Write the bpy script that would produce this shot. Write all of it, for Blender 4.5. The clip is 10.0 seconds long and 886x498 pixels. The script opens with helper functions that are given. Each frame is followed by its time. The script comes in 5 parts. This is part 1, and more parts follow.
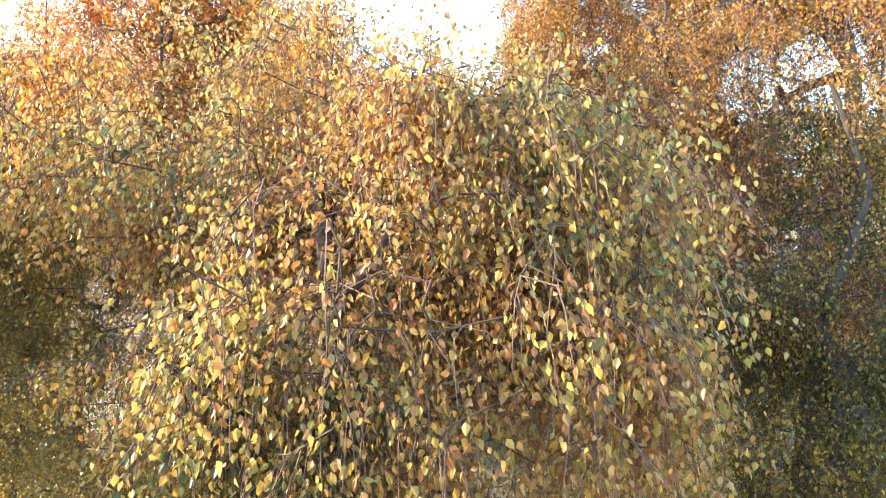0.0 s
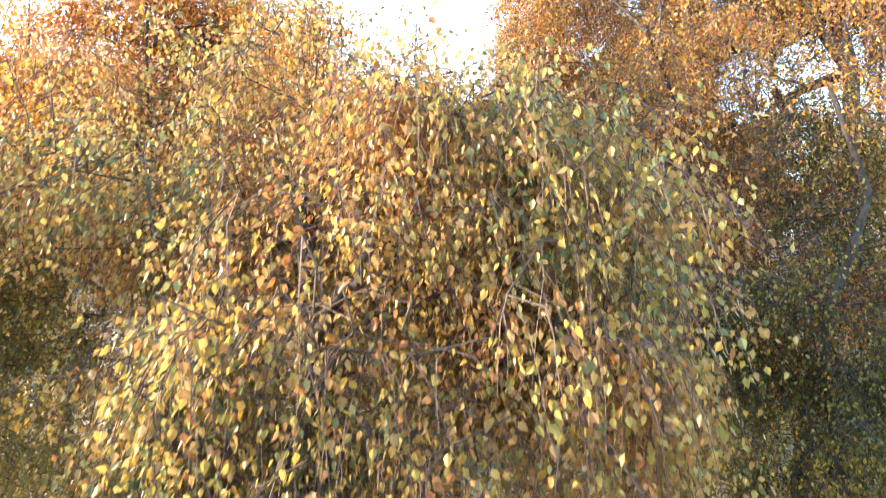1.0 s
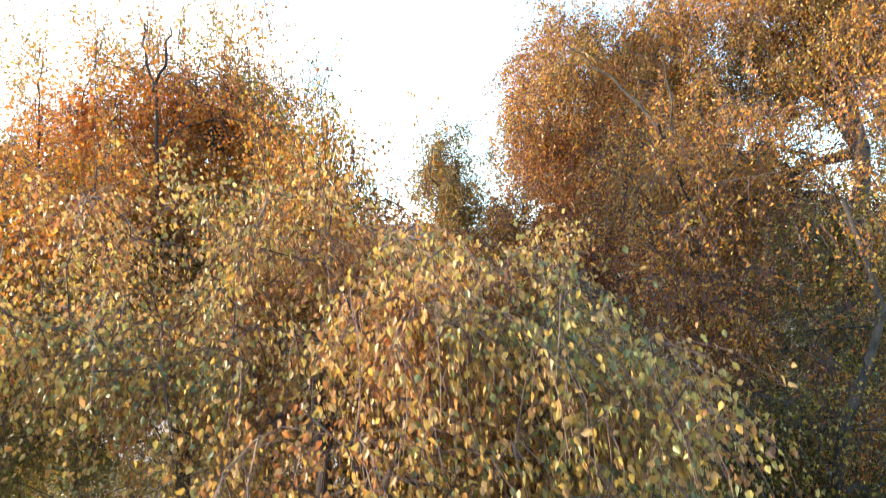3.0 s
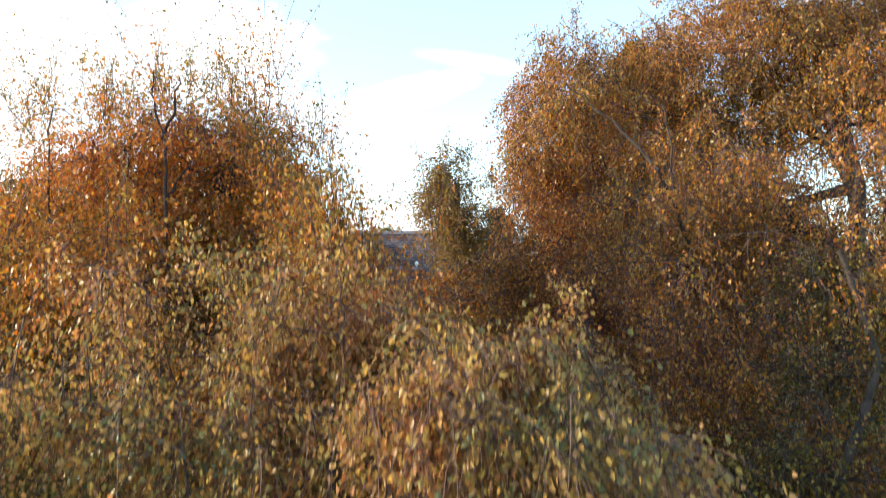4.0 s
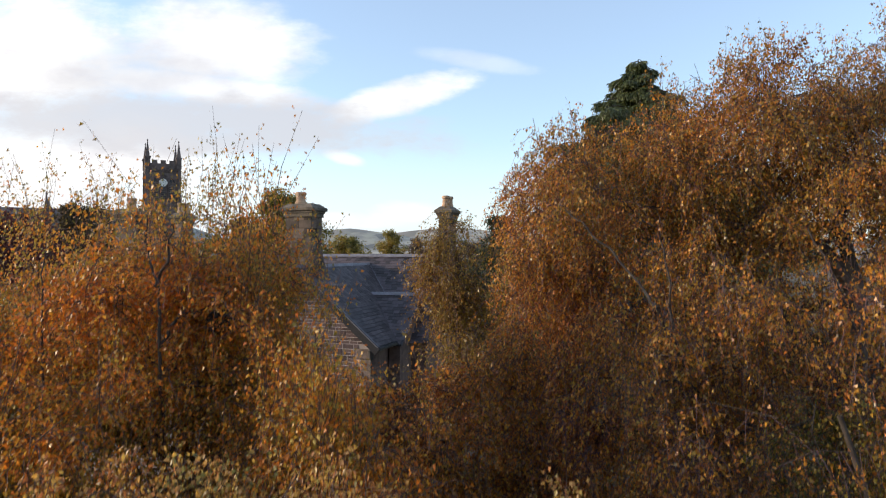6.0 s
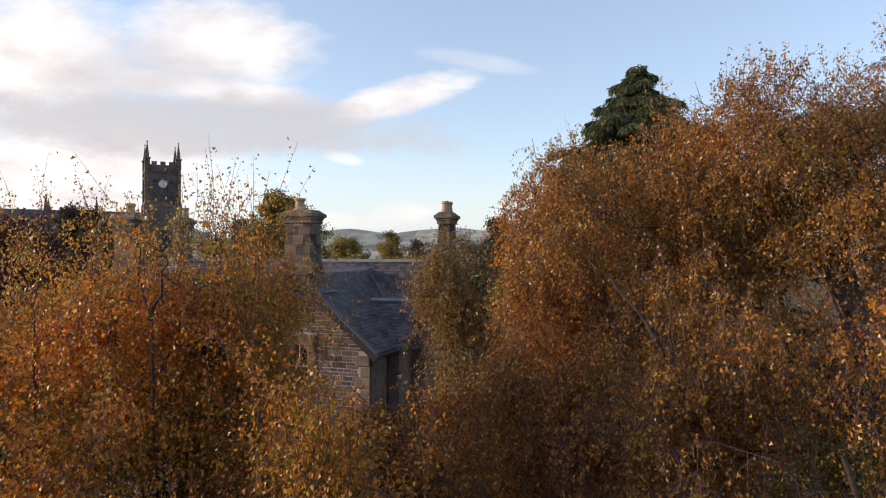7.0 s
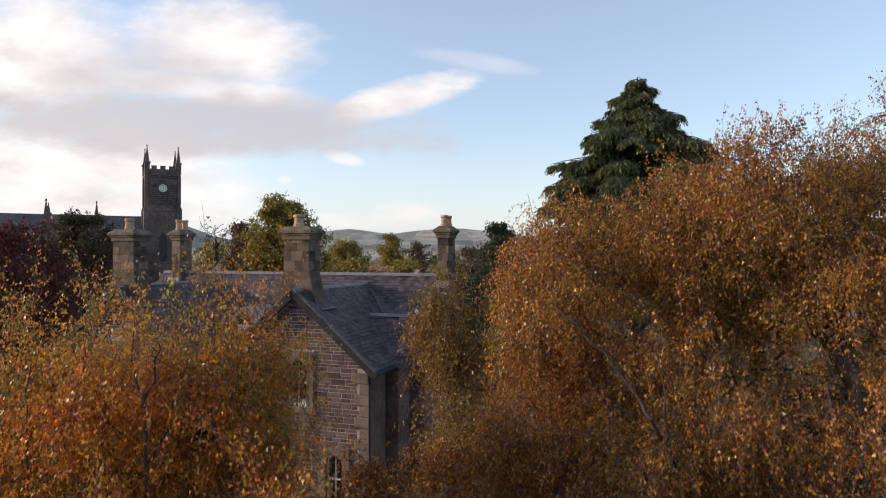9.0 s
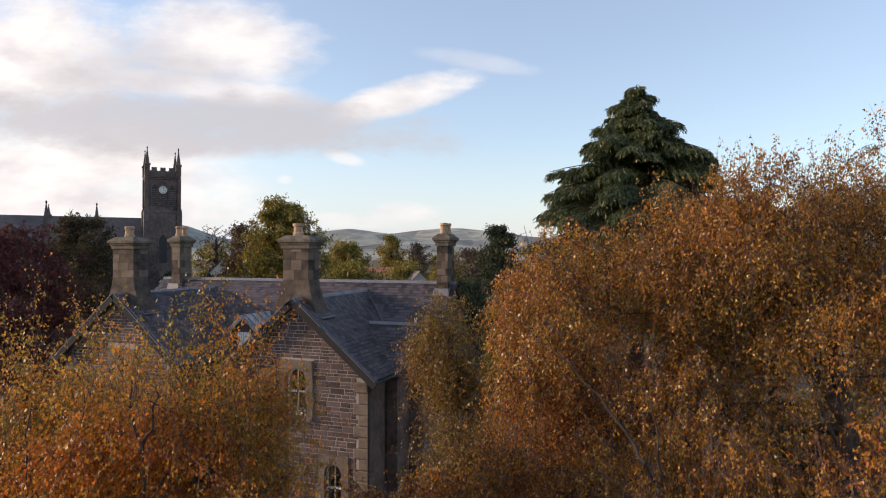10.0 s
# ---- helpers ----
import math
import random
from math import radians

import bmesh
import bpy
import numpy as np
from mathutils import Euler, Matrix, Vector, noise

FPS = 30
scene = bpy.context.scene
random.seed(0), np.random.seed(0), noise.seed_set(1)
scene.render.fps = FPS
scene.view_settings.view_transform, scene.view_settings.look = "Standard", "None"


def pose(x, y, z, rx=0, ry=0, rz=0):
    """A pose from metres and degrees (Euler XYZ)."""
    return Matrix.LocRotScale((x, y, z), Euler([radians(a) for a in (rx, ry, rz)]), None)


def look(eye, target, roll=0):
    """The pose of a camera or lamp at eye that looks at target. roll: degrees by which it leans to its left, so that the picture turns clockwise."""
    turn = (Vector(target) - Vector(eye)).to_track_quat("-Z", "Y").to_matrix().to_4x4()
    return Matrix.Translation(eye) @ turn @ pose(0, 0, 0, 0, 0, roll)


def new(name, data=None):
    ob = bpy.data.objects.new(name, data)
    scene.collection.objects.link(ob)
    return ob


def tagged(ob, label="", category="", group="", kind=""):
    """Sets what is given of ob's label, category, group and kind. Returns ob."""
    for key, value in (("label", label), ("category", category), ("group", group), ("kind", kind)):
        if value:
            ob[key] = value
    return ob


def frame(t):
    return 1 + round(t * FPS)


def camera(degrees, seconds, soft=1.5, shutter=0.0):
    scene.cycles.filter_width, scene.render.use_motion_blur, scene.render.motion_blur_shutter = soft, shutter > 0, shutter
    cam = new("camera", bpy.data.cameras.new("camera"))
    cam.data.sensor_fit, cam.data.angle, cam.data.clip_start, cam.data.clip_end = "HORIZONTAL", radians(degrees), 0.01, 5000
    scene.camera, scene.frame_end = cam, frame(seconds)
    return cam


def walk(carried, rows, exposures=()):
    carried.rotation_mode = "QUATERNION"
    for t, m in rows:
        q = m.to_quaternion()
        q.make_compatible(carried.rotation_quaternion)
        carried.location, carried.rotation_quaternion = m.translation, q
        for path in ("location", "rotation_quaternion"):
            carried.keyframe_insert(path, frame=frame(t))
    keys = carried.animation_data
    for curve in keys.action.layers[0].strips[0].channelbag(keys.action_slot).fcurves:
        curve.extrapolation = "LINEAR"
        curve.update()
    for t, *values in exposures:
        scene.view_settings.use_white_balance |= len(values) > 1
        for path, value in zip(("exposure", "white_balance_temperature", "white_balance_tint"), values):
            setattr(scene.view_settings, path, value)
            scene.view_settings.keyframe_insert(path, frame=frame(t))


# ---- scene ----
# The camera: a small drone that rises slowly between birches.
cam = camera(69.7, 10.0, soft=1.12, shutter=0.8)
PATH = [
    (0.0, -0.074, -0.067, 7.030, 90.22, -0.14, 0.06),
    (0.5, -0.065, -0.058, 7.021, 90.28, -0.05, -0.16),
    (1.0, -0.037, 0.015, 7.073, 90.24, 0.04, -0.16),
    (1.5, -0.029, 0.064, 7.182, 90.26, 0.09, -0.12),
    (2.0, -0.044, 0.091, 7.259, 90.29, 0.09, -0.07),
    (2.5, -0.068, 0.077, 7.518, 90.36, -0.02, 0.07),
    (2.7, -0.074, 0.057, 7.623, 90.38, -0.06, 0.11),
    (3.8, -0.138, -0.039, 7.936, 90.36, -0.02, -0.25),
    (4.0, -0.143, -0.049, 8.031, 90.36, -0.01, -0.26),
    (4.5, -0.137, -0.045, 8.292, 90.34, 0.01, -0.17),
    (5.0, -0.144, -0.045, 8.537, 90.31, 0.02, -0.02),
    (5.5, -0.130, -0.035, 8.784, 90.30, -0.00, -0.00),
    (6.0, -0.095, -0.016, 9.014, 90.29, -0.02, -0.00),
    (6.2, -0.083, 0.005, 9.086, 90.30, -0.02, 0.00),
    (7.3, -0.074, 0.041, 9.280, 90.30, -0.04, -0.01),
    (7.5, -0.065, 0.037, 9.333, 90.30, -0.03, -0.01),
    (8.0, -0.067, 0.026, 9.476, 90.30, -0.00, -0.01),
    (8.5, -0.060, 0.038, 9.618, 90.31, 0.01, 0.00),
    (9.0, -0.034, 0.049, 9.783, 90.32, 0.02, 0.02),
    (9.5, -0.020, 0.031, 9.943, 90.33, 0.03, 0.02),
    (10.0, -0.000, 0.000, 10.100, 90.30, -0.02, 0.03),
]
walk(cam, [(t, pose(x, y, z, rx, ry, rz)) for t, x, y, z, rx, ry, rz in PATH],
     exposures=[(0.0, 2.36, 6500, 1), (2.0, 2.20, 6400, 0), (2.7, 1.92, 6400, 0), (4.0, 0.97, 6650, 6), (4.5, 0.70, 6650, 7), (5.5, 0.27, 6700, 10),
                (6.2, 0.05, 7050, 15), (7.5, -0.09, 7300, 19), (10.0, -0.14, 7300, 19)])

# World: clear low sun from the left, blue sky, broken cloud to the left.
SUN_AZ, SUN_EL = -89.0, 13.2      # degrees from straight ahead (negative: left), and above the horizon
world = bpy.data.worlds.new("sky")
scene.world = world
world.use_nodes = True


def sky_nodes():
    nt = world.node_tree
    nt.nodes.clear()
    N, L = nt.nodes.new, nt.links.new

    def math_node(op, a, b=None, c=None):
        n = N("ShaderNodeMath")
        n.operation = op
        for i, v in enumerate((a, b, c)):
            if v is None:
                continue
            if isinstance(v, (int, float)):
                n.inputs[i].default_value = v
            else:
                L(v, n.inputs[i])
        return n.outputs[0]

    sky = N("ShaderNodeTexSky")
    sky.sky_type = "NISHITA"
    sky.sun_disc = False
    sky.sun_elevation = radians(SUN_EL)
    sky.sun_rotation = radians(SUN_AZ)
    sky.air_density, sky.dust_density, sky.ozone_density = 1.0, 0.6, 1.6
    co = N("ShaderNodeTexCoord")
    sep = N("ShaderNodeSeparateXYZ")
    L(co.outputs["Generated"], sep.inputs[0])
    ahead = math_node("MAXIMUM", math_node("ABSOLUTE", sep.outputs[1]), 0.08)
    sx = math_node("DIVIDE", sep.outputs[0], ahead)
    sz = math_node("DIVIDE", sep.outputs[2], ahead)
    flat = N("ShaderNodeCombineXYZ")
    L(sx, flat.inputs[0])
    L(math_node("MULTIPLY", sz, 2.2), flat.inputs[1])

    def noise_at(scale, detail, rough, shift=0.0):
        m = N("ShaderNodeMapping")
        m.inputs["Location"].default_value = (shift, shift * 0.7, 0)
        L(flat.outputs[0], m.inputs[0])
        n = N("ShaderNodeTexNoise")
        n.inputs["Scale"].default_value, n.inputs["Detail"].default_value, n.inputs["Roughness"].default_value = scale, detail, rough
        L(m.outputs[0], n.inputs[0])
        return n.outputs[0]

    wob = math_node("SUBTRACT", noise_at(5.0, 6, 0.6), 0.5)
    fine = math_node("SUBTRACT", noise_at(14.0, 6, 0.62, 3.1), 0.5)

    def bank(cx, cz, rx, rz, tilt, amount, soft):
        """A cloud bank round a direction: 1 inside, 0 outside, with a ragged rim."""
        dx = math_node("SUBTRACT", sx, cx)
        dz = math_node("SUBTRACT", math_node("SUBTRACT", sz, cz), math_node("MULTIPLY", dx, tilt))
        q = math_node("ADD", math_node("POWER", math_node("ABSOLUTE", math_node("DIVIDE", dx, rx)), 2.0),
                      math_node("POWER", math_node("ABSOLUTE", math_node("DIVIDE", dz, rz)), 2.0))
        q = math_node("SUBTRACT", math_node("SUBTRACT", q, math_node("MULTIPLY", wob, 3.2)), math_node("MULTIPLY", fine, 1.8))
        n = N("ShaderNodeMapRange")
        n.interpolation_type = "SMOOTHSTEP"
        n.inputs["From Min"].default_value, n.inputs["From Max"].default_value = 1.0 + soft * 1.5, 1.0 - soft * 1.2
        n.inputs["To Min"].default_value, n.inputs["To Max"].default_value = 0.0, amount
        L(q, n.inputs["Value"])
        return n.outputs[0]

    def either(*vals):
        out = vals[0]
        for v in vals[1:]:
            out = math_node("MAXIMUM", out, v)
        return out

    white = either(bank(-0.66, 0.31, 0.15, 0.10, 0.0, 1.0, 0.7), bank(-0.36, 0.33, 0.13, 0.06, -0.05, 0.9, 0.8), bank(-0.66, 0.10, 0.30, 0.10, 0.0, 1.0, 0.8),
                   bank(-0.068, 0.243, 0.098, 0.026, 0.27, 0.9, 0.6), bank(-0.40, 0.262, 0.17, 0.022, -0.12, 0.85, 0.6),
                   bank(0.06, 0.300, 0.08, 0.012, -0.16, 0.28, 0.8), bank(-0.155, 0.148, 0.03, 0.010, -0.2, 0.6, 0.6),
                   bank(-0.06, 0.062, 0.05, 0.016, 0.0, 0.6, 0.7), bank(-0.25, 0.115, 0.012, 0.007, 0.0, 0.5, 0.6), bank(-0.14, 0.05, 0.12, 0.010, 0.0, 0.35, 0.8))
    grey = either(bank(-0.43, 0.205, 0.37, 0.046, -0.05, 0.85, 0.6), bank(-0.50, 0.275, 0.13, 0.05, 0.0, 0.55, 0.8))
    # thin haze near the horizon, denser to the sun's side
    haze = math_node("MULTIPLY", math_node("POWER", math_node("SUBTRACT", 1.0, math_node("MINIMUM", math_node("MULTIPLY", math_node("ABSOLUTE", sep.outputs[2]), 2.6), 1.0)), 2.0),
                     math_node("MINIMUM", math_node("MAXIMUM", math_node("SUBTRACT", 0.85, math_node("MULTIPLY", sx, 0.4)), 0.22), 0.97))

    def mix(fac, a, b):
        n = N("ShaderNodeMix")
        n.data_type = "RGBA"
        L(fac, n.inputs[0])
        for i, v in ((6, a), (7, b)):
            if isinstance(v, tuple):
                n.inputs[i].default_value = v
            else:
                L(v, n.inputs[i])
        return n.outputs[2]

    scale = N("ShaderNodeVectorMath")
    scale.operation = "MULTIPLY"
    L(sky.outputs[0], scale.inputs[0])
    scale.inputs[1].default_value = SKY_TINT
    c = mix(math_node("MAXIMUM", haze, 0.26), scale.outputs[0], (*HAZE, 1))
    puff = N("ShaderNodeMapRange")
    puff.inputs["From Min"].default_value, puff.inputs["From Max"].default_value = 0.42, 0.68
    puff.inputs["To Max"].default_value = 0.8
    L(noise_at(9.0, 7, 0.55, 5.7), puff.inputs["Value"])
    c = mix(white, c, mix(puff.outputs[0], (*CLOUD, 1), (*CLOUD_SHADE, 1)))
    c = mix(grey, c, (*CLOUD_GREY, 1))
    bg = N("ShaderNodeBackground")
    bg.inputs["Strength"].default_value = 0.10
    L(c, bg.inputs["Color"])
    out = N("ShaderNodeOutputWorld")
    L(bg.outputs[0], out.inputs["Surface"])


SKY_TINT = (2.52, 2.87, 3.16)
HAZE = (7.5, 8.85, 10.7)
CLOUD = (11.0, 11.6, 11.9)
CLOUD_SHADE = (7.85, 8.15, 8.95)
CLOUD_GREY = (6.48, 6.88, 7.6)
sky_nodes()

sun = new("sun", bpy.data.lights.new("sun", "SUN"))
sun.data.energy, sun.data.angle, sun.data.color = 4.3, radians(1.2), (1.0, 0.82, 0.60)
sun_way = Vector((math.sin(radians(SUN_AZ)) * math.cos(radians(SUN_EL)), math.cos(radians(SUN_AZ)) * math.cos(radians(SUN_EL)), math.sin(radians(SUN_EL))))
sun.matrix_world = look(sun_way * 200, (0, 0, 0))


# ---- materials ----
def shader(name, base, rough=0.8, metal=0.0, spread=0.25, grain=8.0, stain=0.8, bump=0.3, island=False, obj_random=0.0, second=None):
    """A worn surface: base colour varied by fine grain, broad stains and, where asked, piece by piece."""
    m = bpy.data.materials.new(name)
    m.use_nodes = True
    nt = m.node_tree
    N, L = nt.nodes.new, nt.links.new
    p = nt.nodes["Principled BSDF"]
    p.inputs["Roughness"].default_value, p.inputs["Metallic"].default_value = rough, metal
    co = N("ShaderNodeTexCoord")
    g = N("ShaderNodeTexNoise")
    g.inputs["Scale"].default_value, g.inputs["Detail"].default_value, g.inputs["Roughness"].default_value = grain, 8, 0.65
    s = N("ShaderNodeTexNoise")
    s.inputs["Scale"].default_value, s.inputs["Detail"].default_value = stain, 4
    geo = N("ShaderNodeNewGeometry")
    L(geo.outputs["Position"], g.inputs[0])
    L(geo.outputs["Position"], s.inputs[0])
    add = N("ShaderNodeMath")
    add.operation = "ADD"
    L(g.outputs[0], add.inputs[0])
    L(s.outputs[0], add.inputs[1])
    fac = add.outputs[0]
    if island or obj_random:
        info = geo.outputs["Random Per Island"] if island else N("ShaderNodeObjectInfo").outputs["Random"]
        mul = N("ShaderNodeMath")
        mul.operation = "MULTIPLY_ADD"
        L(info, mul.inputs[0])
        k = obj_random or 1.0
        mul.inputs[1].default_value = k
        L(fac, mul.inputs[2])
        fac = mul.outputs[0]
    ramp = N("ShaderNodeMapRange")
    ramp.inputs["From Min"].default_value, ramp.inputs["From Max"].default_value = (0.75, 1.25) if not (island or obj_random) else (0.75 + 0.15 * k, 1.25 + 0.85 * k)
    L(fac, ramp.inputs["Value"])
    mx = N("ShaderNodeMix")
    mx.data_type = "RGBA"
    L(ramp.outputs[0], mx.inputs[0])
    lo = tuple(max(0.0, v * (1 - spread)) for v in base)
    hi = second if second else tuple(min(1.0, v * (1 + spread)) for v in base)
    mx.inputs[6].default_value, mx.inputs[7].default_value = (*lo, 1), (*hi, 1)
    L(mx.outputs[2], p.inputs["Base Color"])
    if bump:
        b = N("ShaderNodeBump")
        b.inputs["Strength"].default_value, b.inputs["Distance"].default_value = bump, 0.02
        L(g.outputs[0], b.inputs["Height"])
        L(b.outputs[0], p.inputs["Normal"])
    return m


def leaf_shader(name, colours, patch=0.9, through_light=0.45, rough=0.42, single=False, tips=None, vary=0.45, tip_shift=0.24, green_below=None):
    """Leaves: each one its own tint out of a run of colours, drifting from bough to bough, partly letting light through. tips: the heights between which the top leaves turn, greener by tip_shift or, where it is negative, browner; green_below: the heights between which the sheltered low leaves are still green."""
    m = bpy.data.materials.new(name)
    m.use_nodes = True
    nt = m.node_tree
    N, L = nt.nodes.new, nt.links.new
    p = nt.nodes["Principled BSDF"]
    p.inputs["Roughness"].default_value = rough
    geo = N("ShaderNodeNewGeometry")
    big = N("ShaderNodeTexNoise")
    big.inputs["Scale"].default_value, big.inputs["Detail"].default_value = patch, 3
    L(geo.outputs["Position"], big.inputs[0])
    a = N("ShaderNodeMapRange")
    a.inputs["From Min"].default_value, a.inputs["From Max"].default_value = 0.3, 0.7
    L(big.outputs[0], a.inputs["Value"])
    mixv = N("ShaderNodeMath")
    mixv.operation = "MULTIPLY_ADD"
    L(N("ShaderNodeObjectInfo").outputs["Random"] if single else geo.outputs["Random Per Island"], mixv.inputs[0])
    mixv.inputs[1].default_value = 0.55
    half = N("ShaderNodeMath")
    half.operation = "MULTIPLY"
    L(a.outputs[0], half.inputs[0])
    half.inputs[1].default_value = 0.45
    L(half.outputs[0], mixv.inputs[2])
    wide = N("ShaderNodeMapRange")
    wide.inputs["From Min"].default_value, wide.inputs["From Max"].default_value = 0.14, 0.86
    L(mixv.outputs[0], wide.inputs["Value"])
    tint = wide.outputs[0]
    if tips:
        sep = N("ShaderNodeSeparateXYZ")
        L(geo.outputs["Position"], sep.inputs[0])
        up = N("ShaderNodeMapRange")
        up.inputs["From Min"].default_value, up.inputs["From Max"].default_value, up.inputs["To Max"].default_value = tips[0], tips[1], tip_shift
        L(sep.outputs[2], up.inputs["Value"])
        less = N("ShaderNodeMath")
        less.operation = "SUBTRACT"
        L(tint, less.inputs[0])
        L(up.outputs[0], less.inputs[1])
        tint = less.outputs[0]
    if green_below:
        sep = N("ShaderNodeSeparateXYZ")
        L(geo.outputs["Position"], sep.inputs[0])
        down = N("ShaderNodeMapRange")
        down.inputs["From Min"].default_value, down.inputs["From Max"].default_value = green_below[0], green_below[1]
        down.inputs["To Min"].default_value, down.inputs["To Max"].default_value = -0.5, 0.0
        L(sep.outputs[2], down.inputs["Value"])
        more = N("ShaderNodeMath")
        more.operation = "ADD"
        L(tint, more.inputs[0])
        L(down.outputs[0], more.inputs[1])
        tint = more.outputs[0]
    ramp = N("ShaderNodeValToRGB")
    el = ramp.color_ramp.elements
    while len(el) < len(colours):
        el.new(0.5)
    for i, c in enumerate(colours):
        el[i].position = i / (len(colours) - 1)
        el[i].color = (*c, 1)
    L(tint, ramp.inputs[0])
    # each blade is paler or duller than the next
    dice = N("ShaderNodeTexWhiteNoise")
    dice.noise_dimensions = "1D"
    stir = N("ShaderNodeMath")
    stir.operation = "MULTIPLY"
    L(mixv.inputs[0].links[0].from_socket, stir.inputs[0])
    stir.inputs[1].default_value = 731.0
    L(stir.outputs[0], dice.inputs["W"])
    pale = N("ShaderNodeMapRange")
    pale.inputs["To Min"].default_value, pale.inputs["To Max"].default_value = 1.0 - vary, 1.0 + vary
    L(dice.outputs["Value"], pale.inputs["Value"])
    tone = N("ShaderNodeVectorMath")
    tone.operation = "SCALE"
    L(ramp.outputs[0], tone.inputs[0])
    L(pale.outputs[0], tone.inputs["Scale"])
    L(tone.outputs[0], p.inputs["Base Color"])
    tr = N("ShaderNodeBsdfTranslucent")
    L(tone.outputs[0], tr.inputs["Color"])
    ms = N("ShaderNodeMixShader")
    ms.inputs[0].default_value = through_light
    L(p.outputs[0], ms.inputs[1])
    L(tr.outputs[0], ms.inputs[2])
    L(ms.outputs[0], nt.nodes["Material Output"].inputs["Surface"])
    return m


M_GRASS = shader("grass_and_fallen_leaves", (0.058, 0.050, 0.020), 0.95, spread=0.5, grain=3.0, stain=0.15, bump=0.5, second=(0.115, 0.070, 0.026))
M_BARK = shader("birch_bark", (0.07, 0.040, 0.028), 0.85, spread=0.6, grain=22, stain=3.0, bump=0.5, second=(0.135, 0.085, 0.060))
M_TWIG = shader("birch_twig", (0.12, 0.062, 0.045), 0.7, spread=0.4, grain=30, stain=3, bump=0.0)
M_REDTWIG = shader("red_birch_twig", (0.072, 0.034, 0.038), 0.7, spread=0.4, grain=30, stain=3, bump=0.0)
M_GREYBARK = shader("grey_birch_trunk", (0.034, 0.024, 0.018), 0.9, spread=0.6, grain=14, stain=3.5, bump=0.5, second=(0.085, 0.062, 0.047))
M_DARKBARK = shader("dark_bark", (0.045, 0.032, 0.026), 0.9, spread=0.4, grain=12, stain=2, bump=0.5)
GOLD_RUN = [(0.09, 0.11, 0.045), (0.20, 0.18, 0.06), (0.43, 0.30, 0.075), (0.51, 0.28, 0.055), (0.46, 0.27, 0.105), (0.45, 0.185, 0.055), (0.30, 0.11, 0.04)]
GOLD = leaf_shader("leaf_gold", GOLD_RUN, patch=1.5, through_light=0.5, vary=0.27, tips=(7.3, 8.0), tip_shift=-0.12)
leaf_mat_piece = leaf_shader("leaf_gold_single", GOLD_RUN, patch=1.5, through_light=0.5, single=True, vary=0.27, tips=(7.3, 8.0), tip_shift=-0.12)
AMBER = leaf_shader("leaf_amber", [(0.19, 0.158, 0.032), (0.38, 0.238, 0.034), (0.50, 0.240, 0.028), (0.55, 0.200, 0.023), (0.55, 0.160, 0.018), (0.48, 0.116, 0.016)], patch=1.1, tips=(8.7, 9.5), vary=0.36, tip_shift=0.22, green_below=(6.7, 8.2))
RUST = leaf_shader("leaf_rust", [(0.22, 0.146, 0.024), (0.44, 0.220, 0.026), (0.48, 0.177, 0.021), (0.35, 0.102, 0.019), (0.17, 0.044, 0.022)], patch=0.7, tips=(7.9, 9.5), vary=0.65, rough=0.36, through_light=0.42)
OLIVE = leaf_shader("leaf_olive", [(0.13, 0.11, 0.025), (0.23, 0.155, 0.03), (0.32, 0.18, 0.03), (0.24, 0.10, 0.02)], patch=0.9)
YELLOWGREEN = leaf_shader("leaf_yellow_green", [(0.07, 0.085, 0.018), (0.16, 0.145, 0.026), (0.32, 0.23, 0.032), (0.24, 0.145, 0.03)], patch=0.2)
MAROON = leaf_shader("leaf_maroon", [(0.06, 0.017, 0.018), (0.095, 0.022, 0.021), (0.13, 0.032, 0.027)], patch=0.3, through_light=0.3, rough=0.85)
EVERGREEN = leaf_shader("leaf_evergreen", [(0.02, 0.03, 0.012), (0.035, 0.05, 0.018), (0.05, 0.06, 0.02)], patch=0.3, through_light=0.2, rough=0.8)
CEDAR = leaf_shader("needle_cedar", [(0.045, 0.060, 0.021), (0.08, 0.095, 0.031), (0.13, 0.14, 0.046)], patch=0.6, through_light=0.2)
DARKOLIVE = leaf_shader("leaf_dark_olive", [(0.035, 0.03, 0.014), (0.06, 0.045, 0.02), (0.085, 0.06, 0.025)], patch=0.3, through_light=0.3, rough=0.8)
# Olive leaves; shade low on the right is partly put into their colour.
SHADE = leaf_shader("leaf_olive_shaded", [(0.050, 0.052, 0.010), (0.105, 0.092, 0.014), (0.24, 0.165, 0.020), (0.38, 0.22, 0.030)], patch=0.9, vary=0.6)
BROWN = leaf_shader("leaf_brown", [(0.07, 0.05, 0.03), (0.12, 0.075, 0.04), (0.15, 0.09, 0.05)], patch=0.2, through_light=0.3)
M_RUBBLE = shader("sandstone_rubble", (0.078, 0.050, 0.051), 0.9, spread=0.5, grain=14, stain=1.5, bump=0.5, obj_random=1.0, second=(0.146, 0.096, 0.091))
M_RUBBLE_REST = shader("sandstone_rubble_rest", (0.078, 0.050, 0.051), 0.9, spread=0.5, grain=14, stain=1.5, bump=0.5, island=True, second=(0.146, 0.096, 0.091))
M_MORTAR = shader("lime_mortar", (0.34, 0.285, 0.265), 0.95, spread=0.25, grain=25, stain=1.5, bump=0.4)
M_SIDEWALL = shader("rubble_side", (0.105, 0.064, 0.055), 0.9, spread=0.45, grain=5, stain=1.2, bump=0.8, second=(0.165, 0.108, 0.09))
M_ASHLAR = shader("dressed_sandstone", (0.155, 0.113, 0.092), 0.88, spread=0.35, grain=12, stain=1.8, bump=0.35)
